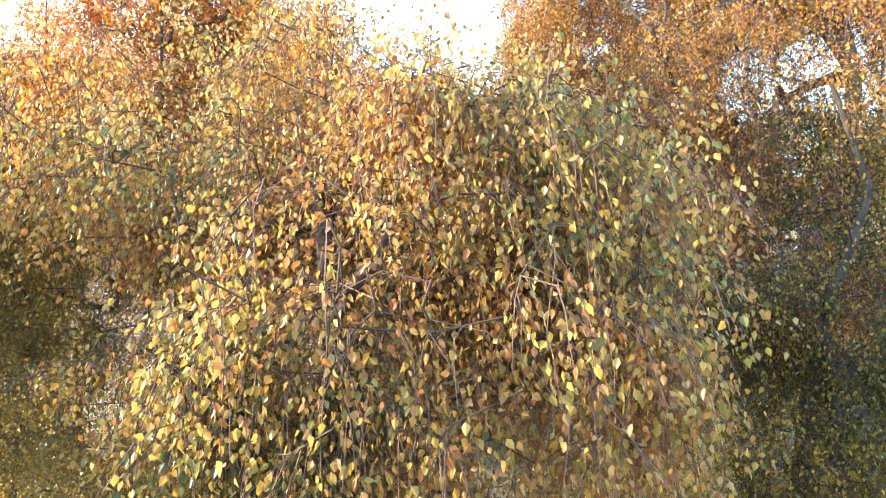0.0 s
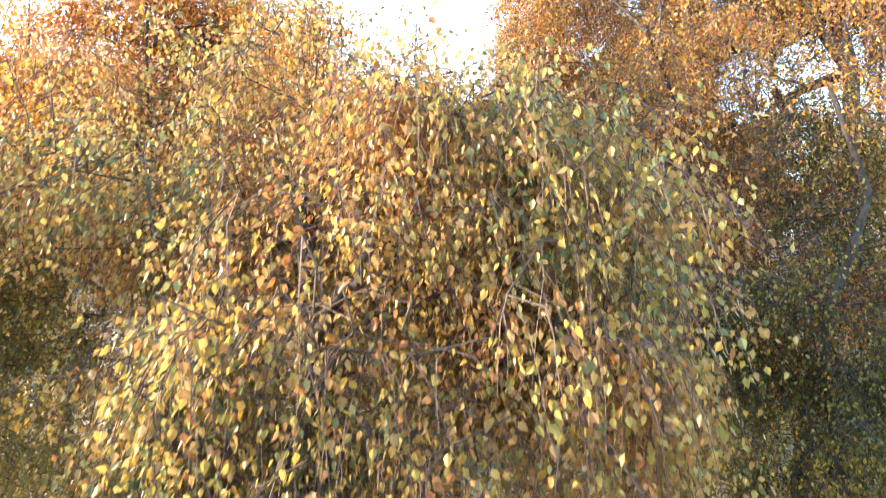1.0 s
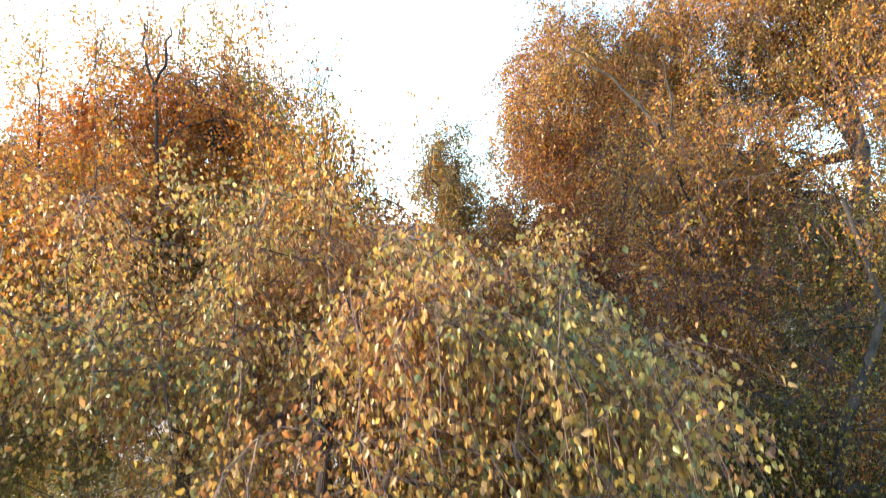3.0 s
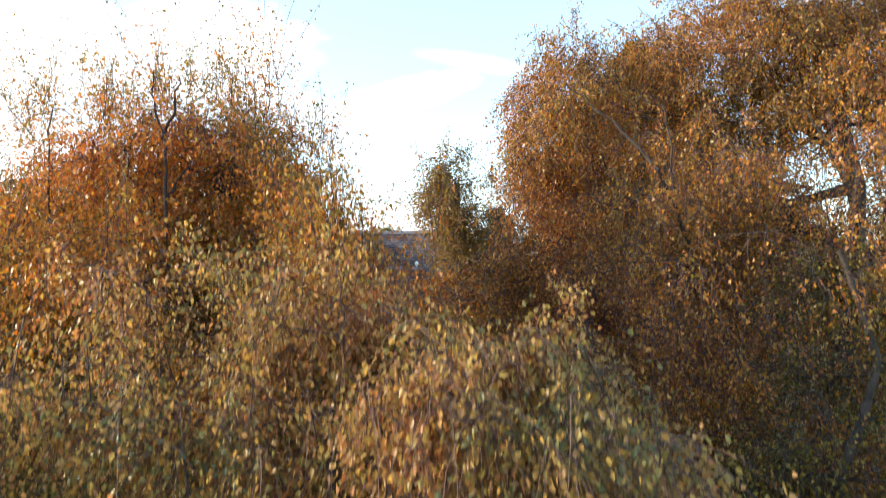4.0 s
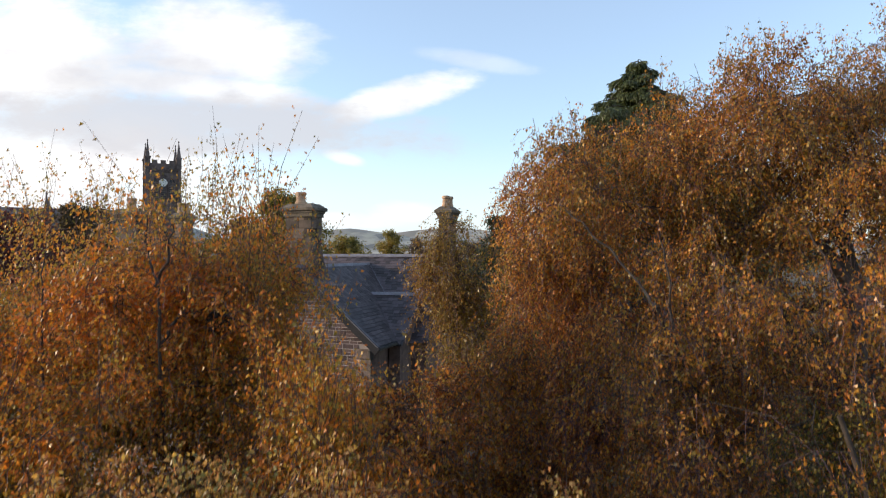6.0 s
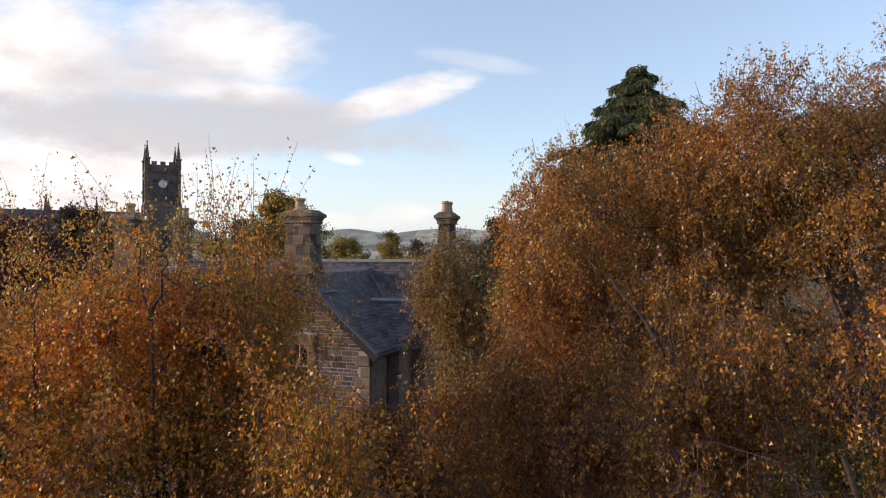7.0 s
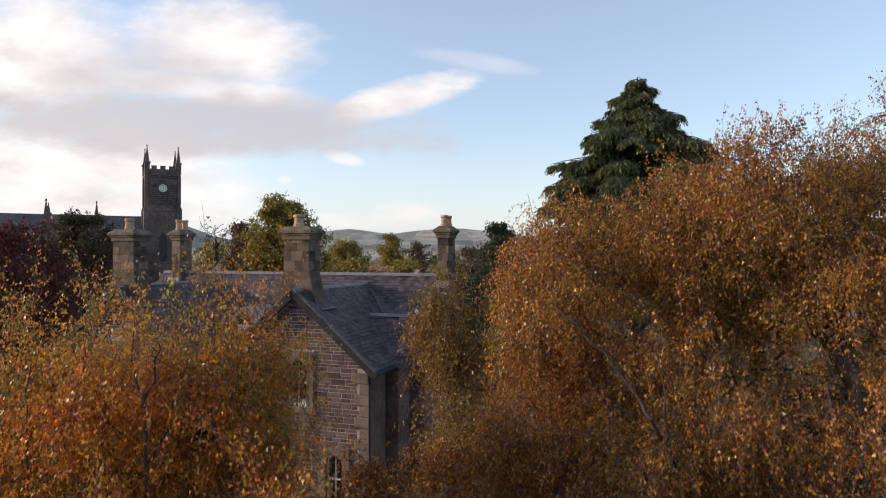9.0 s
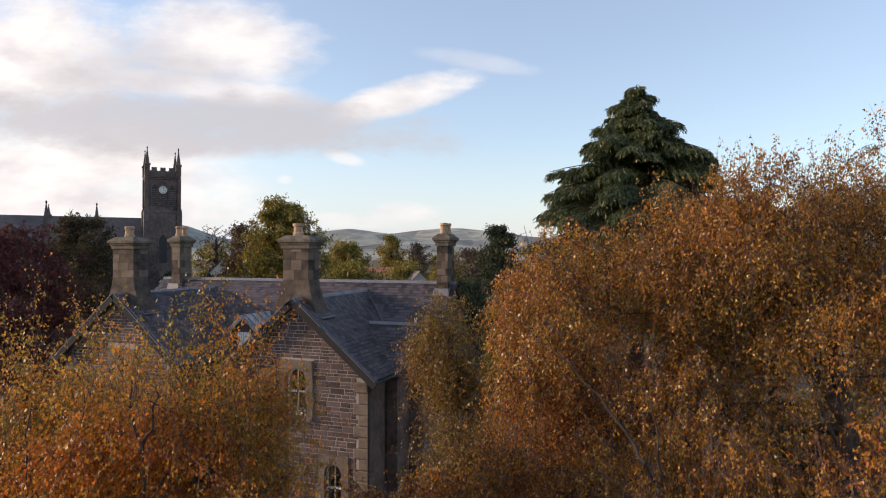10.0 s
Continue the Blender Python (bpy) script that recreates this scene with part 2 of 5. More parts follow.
M_STACK = shader("chimney_sandstone", (0.088, 0.064, 0.052), 0.9, spread=0.75, grain=4, stain=1.9, bump=0.5, obj_random=0.8, second=(0.21, 0.150, 0.114))
M_CAP = shader("weathered_capstone", (0.10, 0.083, 0.063), 0.92, spread=0.5, grain=9, stain=2.2, bump=0.5, second=(0.19, 0.15, 0.11))
M_POT = shader("clay_pot", (0.42, 0.27, 0.17), 0.8, spread=0.3, grain=14, stain=4, bump=0.2)
M_SLATE = shader("slate", (0.035, 0.027, 0.031), 0.6, spread=0.65, grain=18, stain=0.8, bump=0.0, island=True, second=(0.100, 0.079, 0.087))
M_SLATE_PIECE = shader("slate_piece", (0.035, 0.027, 0.031), 0.6, spread=0.65, grain=18, stain=0.8, bump=0.0, obj_random=1.0, second=(0.100, 0.079, 0.087))
M_UNDER = shader("roof_boards", (0.06, 0.06, 0.07), 0.9, spread=0.3, grain=10, stain=2)
M_LEAD = shader("lead_flashing", (0.18, 0.172, 0.19), 0.55, metal=0.2, spread=0.3, grain=10, stain=2, bump=0.2)
M_VALLEY = shader("old_lead", (0.12, 0.115, 0.13), 0.6, metal=0.1, spread=0.3, grain=10, stain=2, bump=0.2)
M_BARGE = shader("dark_bargeboard", (0.016, 0.015, 0.018), 0.9, spread=0.3, grain=14, stain=2, bump=0.2)
M_PALELEAD = shader("pale_roof_glazing", (0.34, 0.35, 0.37), 0.35, metal=0.1, spread=0.35, grain=6, stain=3, bump=0.15)
M_WHITE = shader("white_paint", (0.78, 0.77, 0.73), 0.5, spread=0.1, grain=10, stain=2, bump=0.1)
M_IRON = shader("black_iron", (0.02, 0.02, 0.022), 0.5, spread=0.3, grain=14, stain=2, bump=0.1)
M_CHURCH = shader("church_stone", (0.10, 0.075, 0.070), 0.92, spread=0.5, grain=2.6, stain=0.45, bump=0.4, second=(0.18, 0.135, 0.120))
M_CHURCHROOF = shader("church_slate", (0.11, 0.09, 0.085), 0.8, spread=0.3, grain=1.5, stain=0.3, bump=0.3)
M_ROOM = shader("dim_room", (0.05, 0.045, 0.04), 0.9, spread=0.2, bump=0.0)
M_REDROOF = shader("red_roof_tile", (0.34, 0.12, 0.08), 0.9, spread=0.3, grain=2, stain=0.5, bump=0.2)
M_GREYROOF = shader("grey_roof_tile", (0.16, 0.13, 0.13), 0.9, spread=0.3, grain=2, stain=0.5, bump=0.2)
M_RENDER = shader("pale_harling", (0.62, 0.58, 0.52), 0.9, spread=0.15, grain=4, stain=0.6, bump=0.2)


def hill_shader():
    """Farmed hills: a patchwork of stubble, pasture and ploughland, with rough moor between."""
    m = bpy.data.materials.new("hill_fields")
    m.use_nodes = True
    nt = m.node_tree
    N, L = nt.nodes.new, nt.links.new
    p = nt.nodes["Principled BSDF"]
    p.inputs["Roughness"].default_value = 1.0
    geo = N("ShaderNodeNewGeometry")
    mp = N("ShaderNodeMapping")
    mp.inputs["Scale"].default_value = (0.008, 0.0035, 0.004)
    L(geo.outputs["Position"], mp.inputs[0])
    cells = N("ShaderNodeTexVoronoi")
    cells.inputs["Scale"].default_value = 1.0
    L(mp.outputs[0], cells.inputs["Vector"])
    sep = N("ShaderNodeSeparateColor")
    L(cells.outputs["Color"], sep.inputs[0])
    ramp = N("ShaderNodeValToRGB")
    el = ramp.color_ramp.elements
    tints = ((0.17, 0.165, 0.145), (0.30, 0.295, 0.23), (0.48, 0.43, 0.33), (0.34, 0.335, 0.28), (0.13, 0.135, 0.125))
    while len(el) < len(tints):
        el.new(0.5)
    for i, c in enumerate(tints):
        el[i].position, el[i].color = i / 4, (*c, 1)
    L(sep.outputs[0], ramp.inputs[0])
    moor = N("ShaderNodeTexNoise")
    moor.inputs["Scale"].default_value, moor.inputs["Detail"].default_value = 0.012, 8
    L(geo.outputs["Position"], moor.inputs[0])
    mx = N("ShaderNodeMix")
    mx.data_type = "RGBA"
    k = N("ShaderNodeMapRange")
    k.inputs["From Min"].default_value, k.inputs["From Max"].default_value = 0.42, 0.62
    L(moor.outputs[0], k.inputs["Value"])
    L(k.outputs[0], mx.inputs[0])
    L(ramp.outputs[0], mx.inputs[6])
    mx.inputs[7].default_value = (0.24, 0.225, 0.20, 1)
    L(mx.outputs[2], p.inputs["Base Color"])
    return m


M_HILL = hill_shader()


def glass_shader():
    m = bpy.data.materials.new("window_glass")
    m.use_nodes = True
    p = m.node_tree.nodes["Principled BSDF"]
    p.inputs["Base Color"].default_value = (0.9, 0.95, 0.95, 1)
    p.inputs["Roughness"].default_value = 0.03
    p.inputs["Transmission Weight"].default_value = 1.0
    p.inputs["IOR"].default_value = 1.45
    return m


M_GLASS = glass_shader()


# ---- building helpers ----
def mesh_from(name, verts, faces, material):
    me = bpy.data.meshes.new(name)
    me.from_pydata([tuple(v) for v in verts], [], faces)
    me.materials.append(material)
    me.update()
    return me


def fast_mesh(name, verts, quads, material, smooth=False):
    """A mesh from numpy arrays of places and of corner indices, all faces with the same number of corners."""
    me = bpy.data.meshes.new(name)
    n, k = quads.shape
    me.vertices.add(len(verts))
    me.vertices.foreach_set("co", np.ascontiguousarray(verts, dtype=np.float32).ravel())
    me.loops.add(n * k)
    me.loops.foreach_set("vertex_index", np.ascontiguousarray(quads, dtype=np.int32).ravel())
    me.polygons.add(n)
    me.polygons.foreach_set("loop_start", np.arange(0, n * k, k, dtype=np.int32))
    me.polygons.foreach_set("loop_total", np.full(n, k, dtype=np.int32))
    me.polygons.foreach_set("use_smooth", np.full(n, smooth, dtype=bool))
    me.materials.append(material)
    me.update(calc_edges=True)
    me.validate()
    return me


def part(name, me, parent, label="", m=None, kind=""):
    ob = new(name, me)
    ob.parent = parent
    if m is not None:
        ob.matrix_basis = m
    return tagged(ob, label, kind=kind)


def bm_part(name, bm, material, parent, label="", m=None, bevel=0.0):
    if bevel:
        bmesh.ops.bevel(bm, geom=list(bm.edges), offset=bevel, segments=1, affect="EDGES", clamp_overlap=True)
    bmesh.ops.recalc_face_normals(bm, faces=list(bm.faces))
    me = bpy.data.meshes.new(name)
    bm.to_mesh(me)
    bm.free()
    me.materials.append(material)
    return part(name, me, parent, label, m)


def add_box(bm, x0, x1, y0, y1, z0, z1, taper=0.0):
    vs = [bm.verts.new(p) for p in ((x0, y0, z0), (x1, y0, z0), (x1, y1, z0), (x0, y1, z0),
                                    (x0 + taper, y0 + taper, z1), (x1 - taper, y0 + taper, z1), (x1 - taper, y1 - taper, z1), (x0 + taper, y1 - taper, z1))]
    for f in ((0, 3, 2, 1), (4, 5, 6, 7), (0, 1, 5, 4), (1, 2, 6, 5), (2, 3, 7, 6), (3, 0, 4, 7)):
        bm.faces.new([vs[i] for i in f])


def add_prism(bm, poly, depth):
    """poly: places of a flat outline; depth: the vector by which it is thickened."""
    a = [bm.verts.new(p) for p in poly]
    b = [bm.verts.new(Vector(p) + Vector(depth)) for p in poly]
    n = len(poly)
    bm.faces.new(a)
    bm.faces.new(b[::-1])
    for i in range(n):
        bm.faces.new((a[i], b[i], b[(i + 1) % n], a[(i + 1) % n]))


def add_lathe(bm, rings, sides, x=0.0, y=0.0, turn=0.0):
    """rings: (radius, z) from below up."""
    loops = []
    for r, z in rings:
        loops.append([bm.verts.new((x + r * math.cos(turn + 2 * math.pi * i / sides), y + r * math.sin(turn + 2 * math.pi * i / sides), z)) for i in range(sides)])
    for lo, hi in zip(loops, loops[1:]):
        for i in range(sides):
            bm.faces.new((lo[i], lo[(i + 1) % sides], hi[(i + 1) % sides], hi[i]))
    bm.faces.new(loops[0][::-1])
    bm.faces.new(loops[-1])


def add_stack(bm, rings):
    """One closed body from rectangular rings (half width, half depth, z), from below up."""
    loops = [[bm.verts.new((x * a, y * b, z)) for x, y in ((-1, -1), (1, -1), (1, 1), (-1, 1))] for a, b, z in rings]
    for lo, hi in zip(loops, loops[1:]):
        for i in range(4):
            bm.faces.new((lo[i], lo[(i + 1) % 4], hi[(i + 1) % 4], hi[i]))
    bm.faces.new(loops[0][::-1])
    bm.faces.new(loops[-1])


def add_bar(bm, a, b, w, h):
    """A beam with a rectangular section from a to b."""
    a, b = Vector(a), Vector(b)
    d = (b - a).normalized()
    s = d.cross(Vector((0, 0, 1)))
    s = s.normalized() if s.length > 1e-3 else Vector((1, 0, 0))
    u = s.cross(d)
    c = [s * (i * w / 2) + u * (j * h / 2) for i, j in ((-1, -1), (1, -1), (1, 1), (-1, 1))]
    p = [bm.verts.new(a + k) for k in c] + [bm.verts.new(b + k) for k in c]
    for f in ((0, 3, 2, 1), (4, 5, 6, 7), (0, 1, 5, 4), (1, 2, 6, 5), (2, 3, 7, 6), (3, 0, 4, 7)):
        bm.faces.new([p[i] for i in f])


# ---- trees ----
def tubes(segs, radii, sides):
    """Tapered tubes: segs (n, 2, 3), radii (n, 2)."""
    a, b = segs[:, 0], segs[:, 1]
    d = b - a
    d /= np.linalg.norm(d, axis=1, keepdims=True) + 1e-9
    ref = np.where(np.abs(d[:, 2:3]) > 0.9, np.array([[1.0, 0, 0]]), np.array([[0, 0, 1.0]]))
    s = np.cross(d, ref)
    s /= np.linalg.norm(s, axis=1, keepdims=True)
    u = np.cross(s, d)
    ang = np.arange(sides) * 2 * np.pi / sides
    ring = s[:, None] * np.cos(ang)[None, :, None] + u[:, None] * np.sin(ang)[None, :, None]
    verts = np.concatenate([a[:, None] + ring * radii[:, 0, None, None], b[:, None] + ring * radii[:, 1, None, None]], 1)
    i = np.arange(sides)
    q = np.stack([i, (i + 1) % sides, sides + (i + 1) % sides, sides + i], 1)
    quads = (q[None] + (np.arange(len(segs)) * 2 * sides)[:, None, None]).reshape(-1, 4)
    return verts.reshape(-1, 3), quads


def leaf_fan(base, tip, normal, length, width, fine):
    """Leaf blades: base (n, 3), the way to the tip, a normal. fine: an ovate blade folded at its rib; False: a plain lozenge; None: a three-cornered blade."""
    side = np.cross(tip, normal)
    side /= np.linalg.norm(side, axis=1, keepdims=True) + 1e-9
    up = np.cross(side, tip)
    Lc, Wc = length[:, None], width[:, None]
    n = len(base)
    if fine:
        v = np.stack([base, base + tip * Lc * 0.30 + side * Wc * 0.5 + up * Wc * 0.16, base + tip * Lc * 0.62 + side * Wc * 0.36 + up * Wc * 0.10,
                      base + tip * Lc, base + tip * Lc * 0.62 - side * Wc * 0.36 + up * Wc * 0.10, base + tip * Lc * 0.30 - side * Wc * 0.5 + up * Wc * 0.16], 1)
        q = np.array([[0, 1, 2, 3], [0, 3, 4, 5]])
        k = 6
    elif fine is None:
        v = np.stack([base, base + tip * Lc * 0.6 + side * Wc * 0.72, base + tip * Lc - side * Wc * 0.36], 1)
        return v.reshape(-1, 3), np.arange(n * 3).reshape(-1, 3)
    else:
        v = np.stack([base, base + tip * Lc * 0.42 + side * Wc * 0.5, base + tip * Lc + up * Wc * 0.2, base + tip * Lc * 0.42 - side * Wc * 0.5], 1)
        q = np.array([[0, 1, 2, 3]])
        k = 4
    return v.reshape(-1, 3), (q[None] + (np.arange(n) * k)[:, None, None]).reshape(-1, 4)


def unit(v):
    return v / (np.linalg.norm(v, axis=-1, keepdims=True) + 1e-9)


def grow(rng, trunk, anchors, step=0.3, wander=0.05):
    """Boughs from a trunk to every anchor, each from the nearest wood that lies below or inward of it."""
    nodes, parent = [], []
    for i, p in enumerate(trunk):
        nodes.append(np.array(p, float))
        parent.append(i - 1)
    n_trunk = len(nodes)
    top = np.array(trunk[-1], float)
    order = np.argsort(np.linalg.norm((anchors - (top * 0.6 + np.array(trunk[len(trunk) // 2]) * 0.4)) * (1, 1, 0.7), axis=1))
    tips = []
    for k in order:
        p = anchors[k]
        arr = np.array(nodes[max(1, n_trunk // 3):])
        diff = p - arr
        dist = np.linalg.norm(diff, axis=1)
        cost = dist + 0.9 * np.maximum(0, -diff[:, 2]) - 0.15 * diff[:, 2].clip(0, 1)
        j = int(np.argmin(cost)) + max(1, n_trunk // 3)
        a = nodes[j]
        m = max(1, int(np.linalg.norm(p - a) / step))
        last = j
        for s in range(1, m + 1):
            f = s / m
            q = a * (1 - f) + p * f + (0, 0, 0.10 * np.linalg.norm(p - a) * math.sin(math.pi * f))
            if s < m:
                q = q + rng.normal(0, wander, 3)
            nodes.append(q)
            parent.append(last)
            last = len(nodes) - 1
        tips.append(last)
    return np.array(nodes), np.array(parent), n_trunk, tips


def make_tree(name, label, seed, trunk, lobes, anchors_n, twigs_per, leaves_per, leaf, leaf_mat, wood=M_BARK, twig_mat=M_TWIG, twig_len=(0.35, 0.8),
              droop=0.55, trunk_r=0.11, fine=True, near=1.1, tops=(), shell=0.35, spread_leaf=0.03, group="", category="tree", min_wood=0.0035, loose=0, keep=None, clusters=9, plume=0, plume_len=(0.3, 0.6), steps=3, bare_below=None, limbs=(), limb_mat=None, trunk_mat=None):
    """A tree as one thing: trunk, boughs, twigs and crown. lobes: (centre, radii, share) of the crown's rounded masses. leaf: length and width."""
    rng = np.random.default_rng(seed)
    share = np.array([l[2] for l in lobes], float)
    pick = rng.choice(len(lobes), anchors_n, p=share / share.sum())
    d = unit(rng.normal(size=(anchors_n, 3)))
    r = shell + (1 - shell) * np.sqrt(rng.random(anchors_n))
    cen = np.array([l[0] for l in lobes], float)[pick]
    rad = np.array([l[1] for l in lobes], float)[pick]
    # boughs carry their foliage in separate sprays
    knots = unit(rng.normal(size=(len(lobes), clusters, 3)))
    reach = (0.55 + 0.40 * rng.random((len(lobes), clusters)))[:, :, None]
    knot = (knots * reach)[pick, rng.integers(0, clusters, anchors_n)]
    loose_share = rng.random(anchors_n)[:, None] < 0.35
    anchors = cen + np.where(loose_share, d * r[:, None], knot + rng.normal(0, 0.15, (anchors_n, 3))) * rad
    anchors = anchors[(anchors[:, 1] > near) & (anchors[:, 2] > 0.4)]
    nodes, parent, n_trunk, tips = grow(rng, trunk, anchors)
    count = np.zeros(len(nodes))
    count[tips] += 1
    for i in range(len(nodes) - 1, 0, -1):
        count[parent[i]] += count[i]
    radius = np.maximum(min_wood, 0.75 * trunk_r * ((count + 0.5) / max(1, count[0])) ** 0.58)
    origin = Vector(trunk[0])
    root = tagged(new(name), label, category, group)
    root.location = origin
    off = np.array(origin)
    idx = np.arange(1, len(nodes))
    segs = np.stack([nodes[parent[idx]], nodes[idx]], 1) - off
    rr = np.stack([np.minimum(radius[parent[idx]], radius[idx] * 1.5), radius[idx]], 1)
    is_trunk = idx < n_trunk
    rr[is_trunk] = np.stack([trunk_r * (1.15 - 0.85 * (idx[is_trunk] - 1) / n_trunk), trunk_r * (1.15 - 0.85 * idx[is_trunk] / n_trunk)], 1)
    part("trunk", fast_mesh("trunk", *tubes(segs[is_trunk], rr[is_trunk], 10), trunk_mat or wood, True), root)
    for r0, line in limbs:
        # a stout limb that shows between the leaves
        ln = np.array(line, float) - off
        f = np.linspace(0, len(ln) - 1, 4 * len(ln) - 3)
        ln = np.stack([np.interp(f, np.arange(len(ln)), ln[:, a]) for a in range(3)], 1) + rng.normal(0, 0.010, (len(f), 3))
        taper = r0 * np.linspace(1.0, 0.35, len(ln))
        part("limb", fast_mesh("limb", *tubes(np.stack([ln[:-1], ln[1:]], 1), np.stack([taper[:-1], taper[1:]], 1), 7), limb_mat or wood, True), root)
    part("branch_frame", fast_mesh("branch_frame", *tubes(segs[~is_trunk], rr[~is_trunk], 4), wood, True), root, kind="stuff")
    # hanging twigs
    n = len(anchors) * twigs_per
    src = np.repeat(np.array(tips), twigs_per)
    f = rng.random((n, 1))
    p = nodes[src] * f + nodes[parent[src]] * (1 - f)
    mid = np.array([l[0] for l in lobes]).mean(0)
    way = unit(unit(nodes[src] - mid) * 0.5 + rng.normal(size=(n, 3)) * 0.75 + (0, 0, 0.15))
    length = rng.uniform(*twig_len, n)
    tops = list(tops)
    for _ in range(plume):
        j = rng.integers(0, len(lobes))
        (lx, ly, lz), (ra, rb, rc), _w = lobes[j]
        a, q = rng.uniform(0, 2 * math.pi), rng.random() ** 0.5 * 0.8
        tops.append(((lx + ra * q * math.cos(a), ly + rb * q * math.sin(a), lz + rc * math.sqrt(1 - q * q) * 0.9), rng.uniform(*plume_len)))
    if len(tops):
        # upright leaders that stand clear of the crown
        tp = np.array([t[0] for t in tops], float)
        tl = np.array([t[1] for t in tops], float)
        reps = 10
        p = np.concatenate([p, np.repeat(tp, reps, 0) + rng.normal(0, 0.05, (len(tp) * reps, 3))])
        way = np.concatenate([way, unit(np.array([(0, 0, 1.0)]) + rng.normal(0, 0.18, (len(tp) * reps, 3)))])
        length = np.concatenate([length, np.repeat(tl, reps) * rng.uniform(0.25, 1.05, len(tp) * reps)])
    n_all = len(p)
    STEPS = steps
    fall = np.full(n_all, droop * 4 / STEPS)
    fall[n:] = 0.04
    pts, dirs = [p], [way]
    for s in range(STEPS):
        way = unit(way + rng.normal(0, 0.16, (n_all, 3)) + np.stack([0 * fall, 0 * fall, -fall], 1))
        p = p + way * (length / STEPS)[:, None]
        pts.append(p)
        dirs.append(way)
    pts, dirs = np.stack(pts, 1), np.stack(dirs, 1)
    ok = pts[:, :, 1].min(1) > near
    if keep is not None:
        ok &= keep(pts[:, -1])
    pts, dirs, is_top = pts[ok], dirs[ok], (np.arange(n_all) >= n)[ok]
    seg = np.stack([pts[:, :-1], pts[:, 1:]], 2).reshape(-1, 2, 3) - off
    w0 = min_wood * np.linspace(0.75, 0.3, STEPS + 1)
    rw = np.tile(np.stack([w0[:-1], w0[1:]], 1), (len(pts), 1))
    part("twig_mass", fast_mesh("twig_mass", *tubes(seg, rw, 3), twig_mat), root, kind="stuff")
    # leaves along the twigs
    k = leaves_per
    who = np.repeat(np.arange(len(pts)), k)
    thin = np.where(is_top[who], 0.95, 1.0)
    who = who[rng.random(len(who)) < thin]
    t = rng.random(len(who)) ** 0.8 * (STEPS - 1e-3)
    i = t.astype(int)
    base = pts[who, i] * (1 - (t - i))[:, None] + pts[who, i + 1] * (t - i)[:, None] + rng.normal(0, spread_leaf, (len(who), 3))
    if bare_below:
        # the lower boughs have shed part of their leaves
        lo, hi, least = bare_below
        hold = rng.random(len(who)) < np.clip(least + (1 - least) * (base[:, 2] - lo) / (hi - lo), least, 1)
        who, i, base = who[hold], i[hold], base[hold]
    tip = unit(dirs[who, i] * 0.3 + rng.normal(0, 0.42, (len(who), 3)) + (0, 0, -0.8))
    nor = unit(np.cross(tip, rng.normal(size=(len(who), 3))))
    ll = leaf[0] * rng.uniform(0.6, 1.15, len(who))
    ww = leaf[1] * ll / leaf[0] * rng.uniform(0.8, 1.1, len(who))
    if loose:
        # the blades that hang nearest stand as pieces of their own
        far = np.argsort(base[:, 1])
        first, rest = far[:loose], far[loose:]
        shapes = []
        for j in range(6):
            v, q = leaf_fan(np.zeros((1, 3)), np.array([[0, 0, -1.0]]), np.array([[0, 1.0, 0.1 * j - 0.2]]), np.ones(1), np.array([leaf[1] / leaf[0]]), True)
            shapes.append(fast_mesh("leaf", v, q, leaf_mat_piece))
        for c in first:
            z = Vector(-tip[c])
            y = Vector(nor[c])
            x = y.cross(z).normalized()
            y = z.cross(x)
            m = Matrix((x, y, z)).transposed().to_4x4()
            m.translation = Vector(base[c] - off)
            part("leaf", shapes[int(c) % 6], root, m=m @ Matrix.Scale(float(ll[c]), 4))
        base, tip, nor, ll, ww = base[rest], tip[rest], nor[rest], ll[rest], ww[rest]
    part("crown", fast_mesh("crown", *leaf_fan(base - off, tip, nor, ll, ww, fine), leaf_mat), root, kind="stuff")
    return root


# ---- ground and distance ----
def hill_height(x, y):
    """Far hills: a broad near ridge and a longer one behind it."""
    a = 105 * math.exp(-((y - 2900) / 420) ** 2) * (0.35 + 0.65 * math.exp(-((x + 430) / 330) ** 2)) * (0.25 + 0.75 / (1 + math.exp((x - 150) / 120)))
    b = 148 * math.exp(-((y - 3900) / 500) ** 2) * (0.55 + 0.45 * math.exp(-((x - 60) / 420) ** 2))
    c = 100 * math.exp(-((y - 2300) / 350) ** 2) * math.exp(-((x + 1000) / 150) ** 2)
    rough = 7 * noise.noise((x * 0.006, y * 0.004, 0.3)) + 3 * noise.noise((x * 0.02, y * 0.01, 1.3))
    ramp = min(1.0, max(0.0, (y - 900) / 900))
    return (a + b + c + rough + 8) * ramp


def build_ground():
    ys = [-300, -120, -60, -20, 10, 40, 80, 140, 220, 350, 550, 800] + [900 + 55 * i for i in range(66)]
    xs = [-4500 + 60 * i for i in range(151)]
    verts = [(x, y, hill_height(x, y)) for y in ys for x in xs]
    w = len(xs)
    faces = [(j * w + i, j * w + i + 1, (j + 1) * w + i + 1, (j + 1) * w + i) for j in range(len(ys) - 1) for i in range(w - 1)]
    me = mesh_from("ground", verts, faces, M_GRASS)
    me.materials.append(M_HILL)
    for p in me.polygons:
        p.material_index = 1 if p.center.y > 700 else 0
        p.use_smooth = True
    tagged(new("ground", me), "leaf-strewn grassy ground running out to pale farmed hills", "ground", kind="structure")


build_ground()

# ---- the birches round the drone ----
G = "birches by the drone"


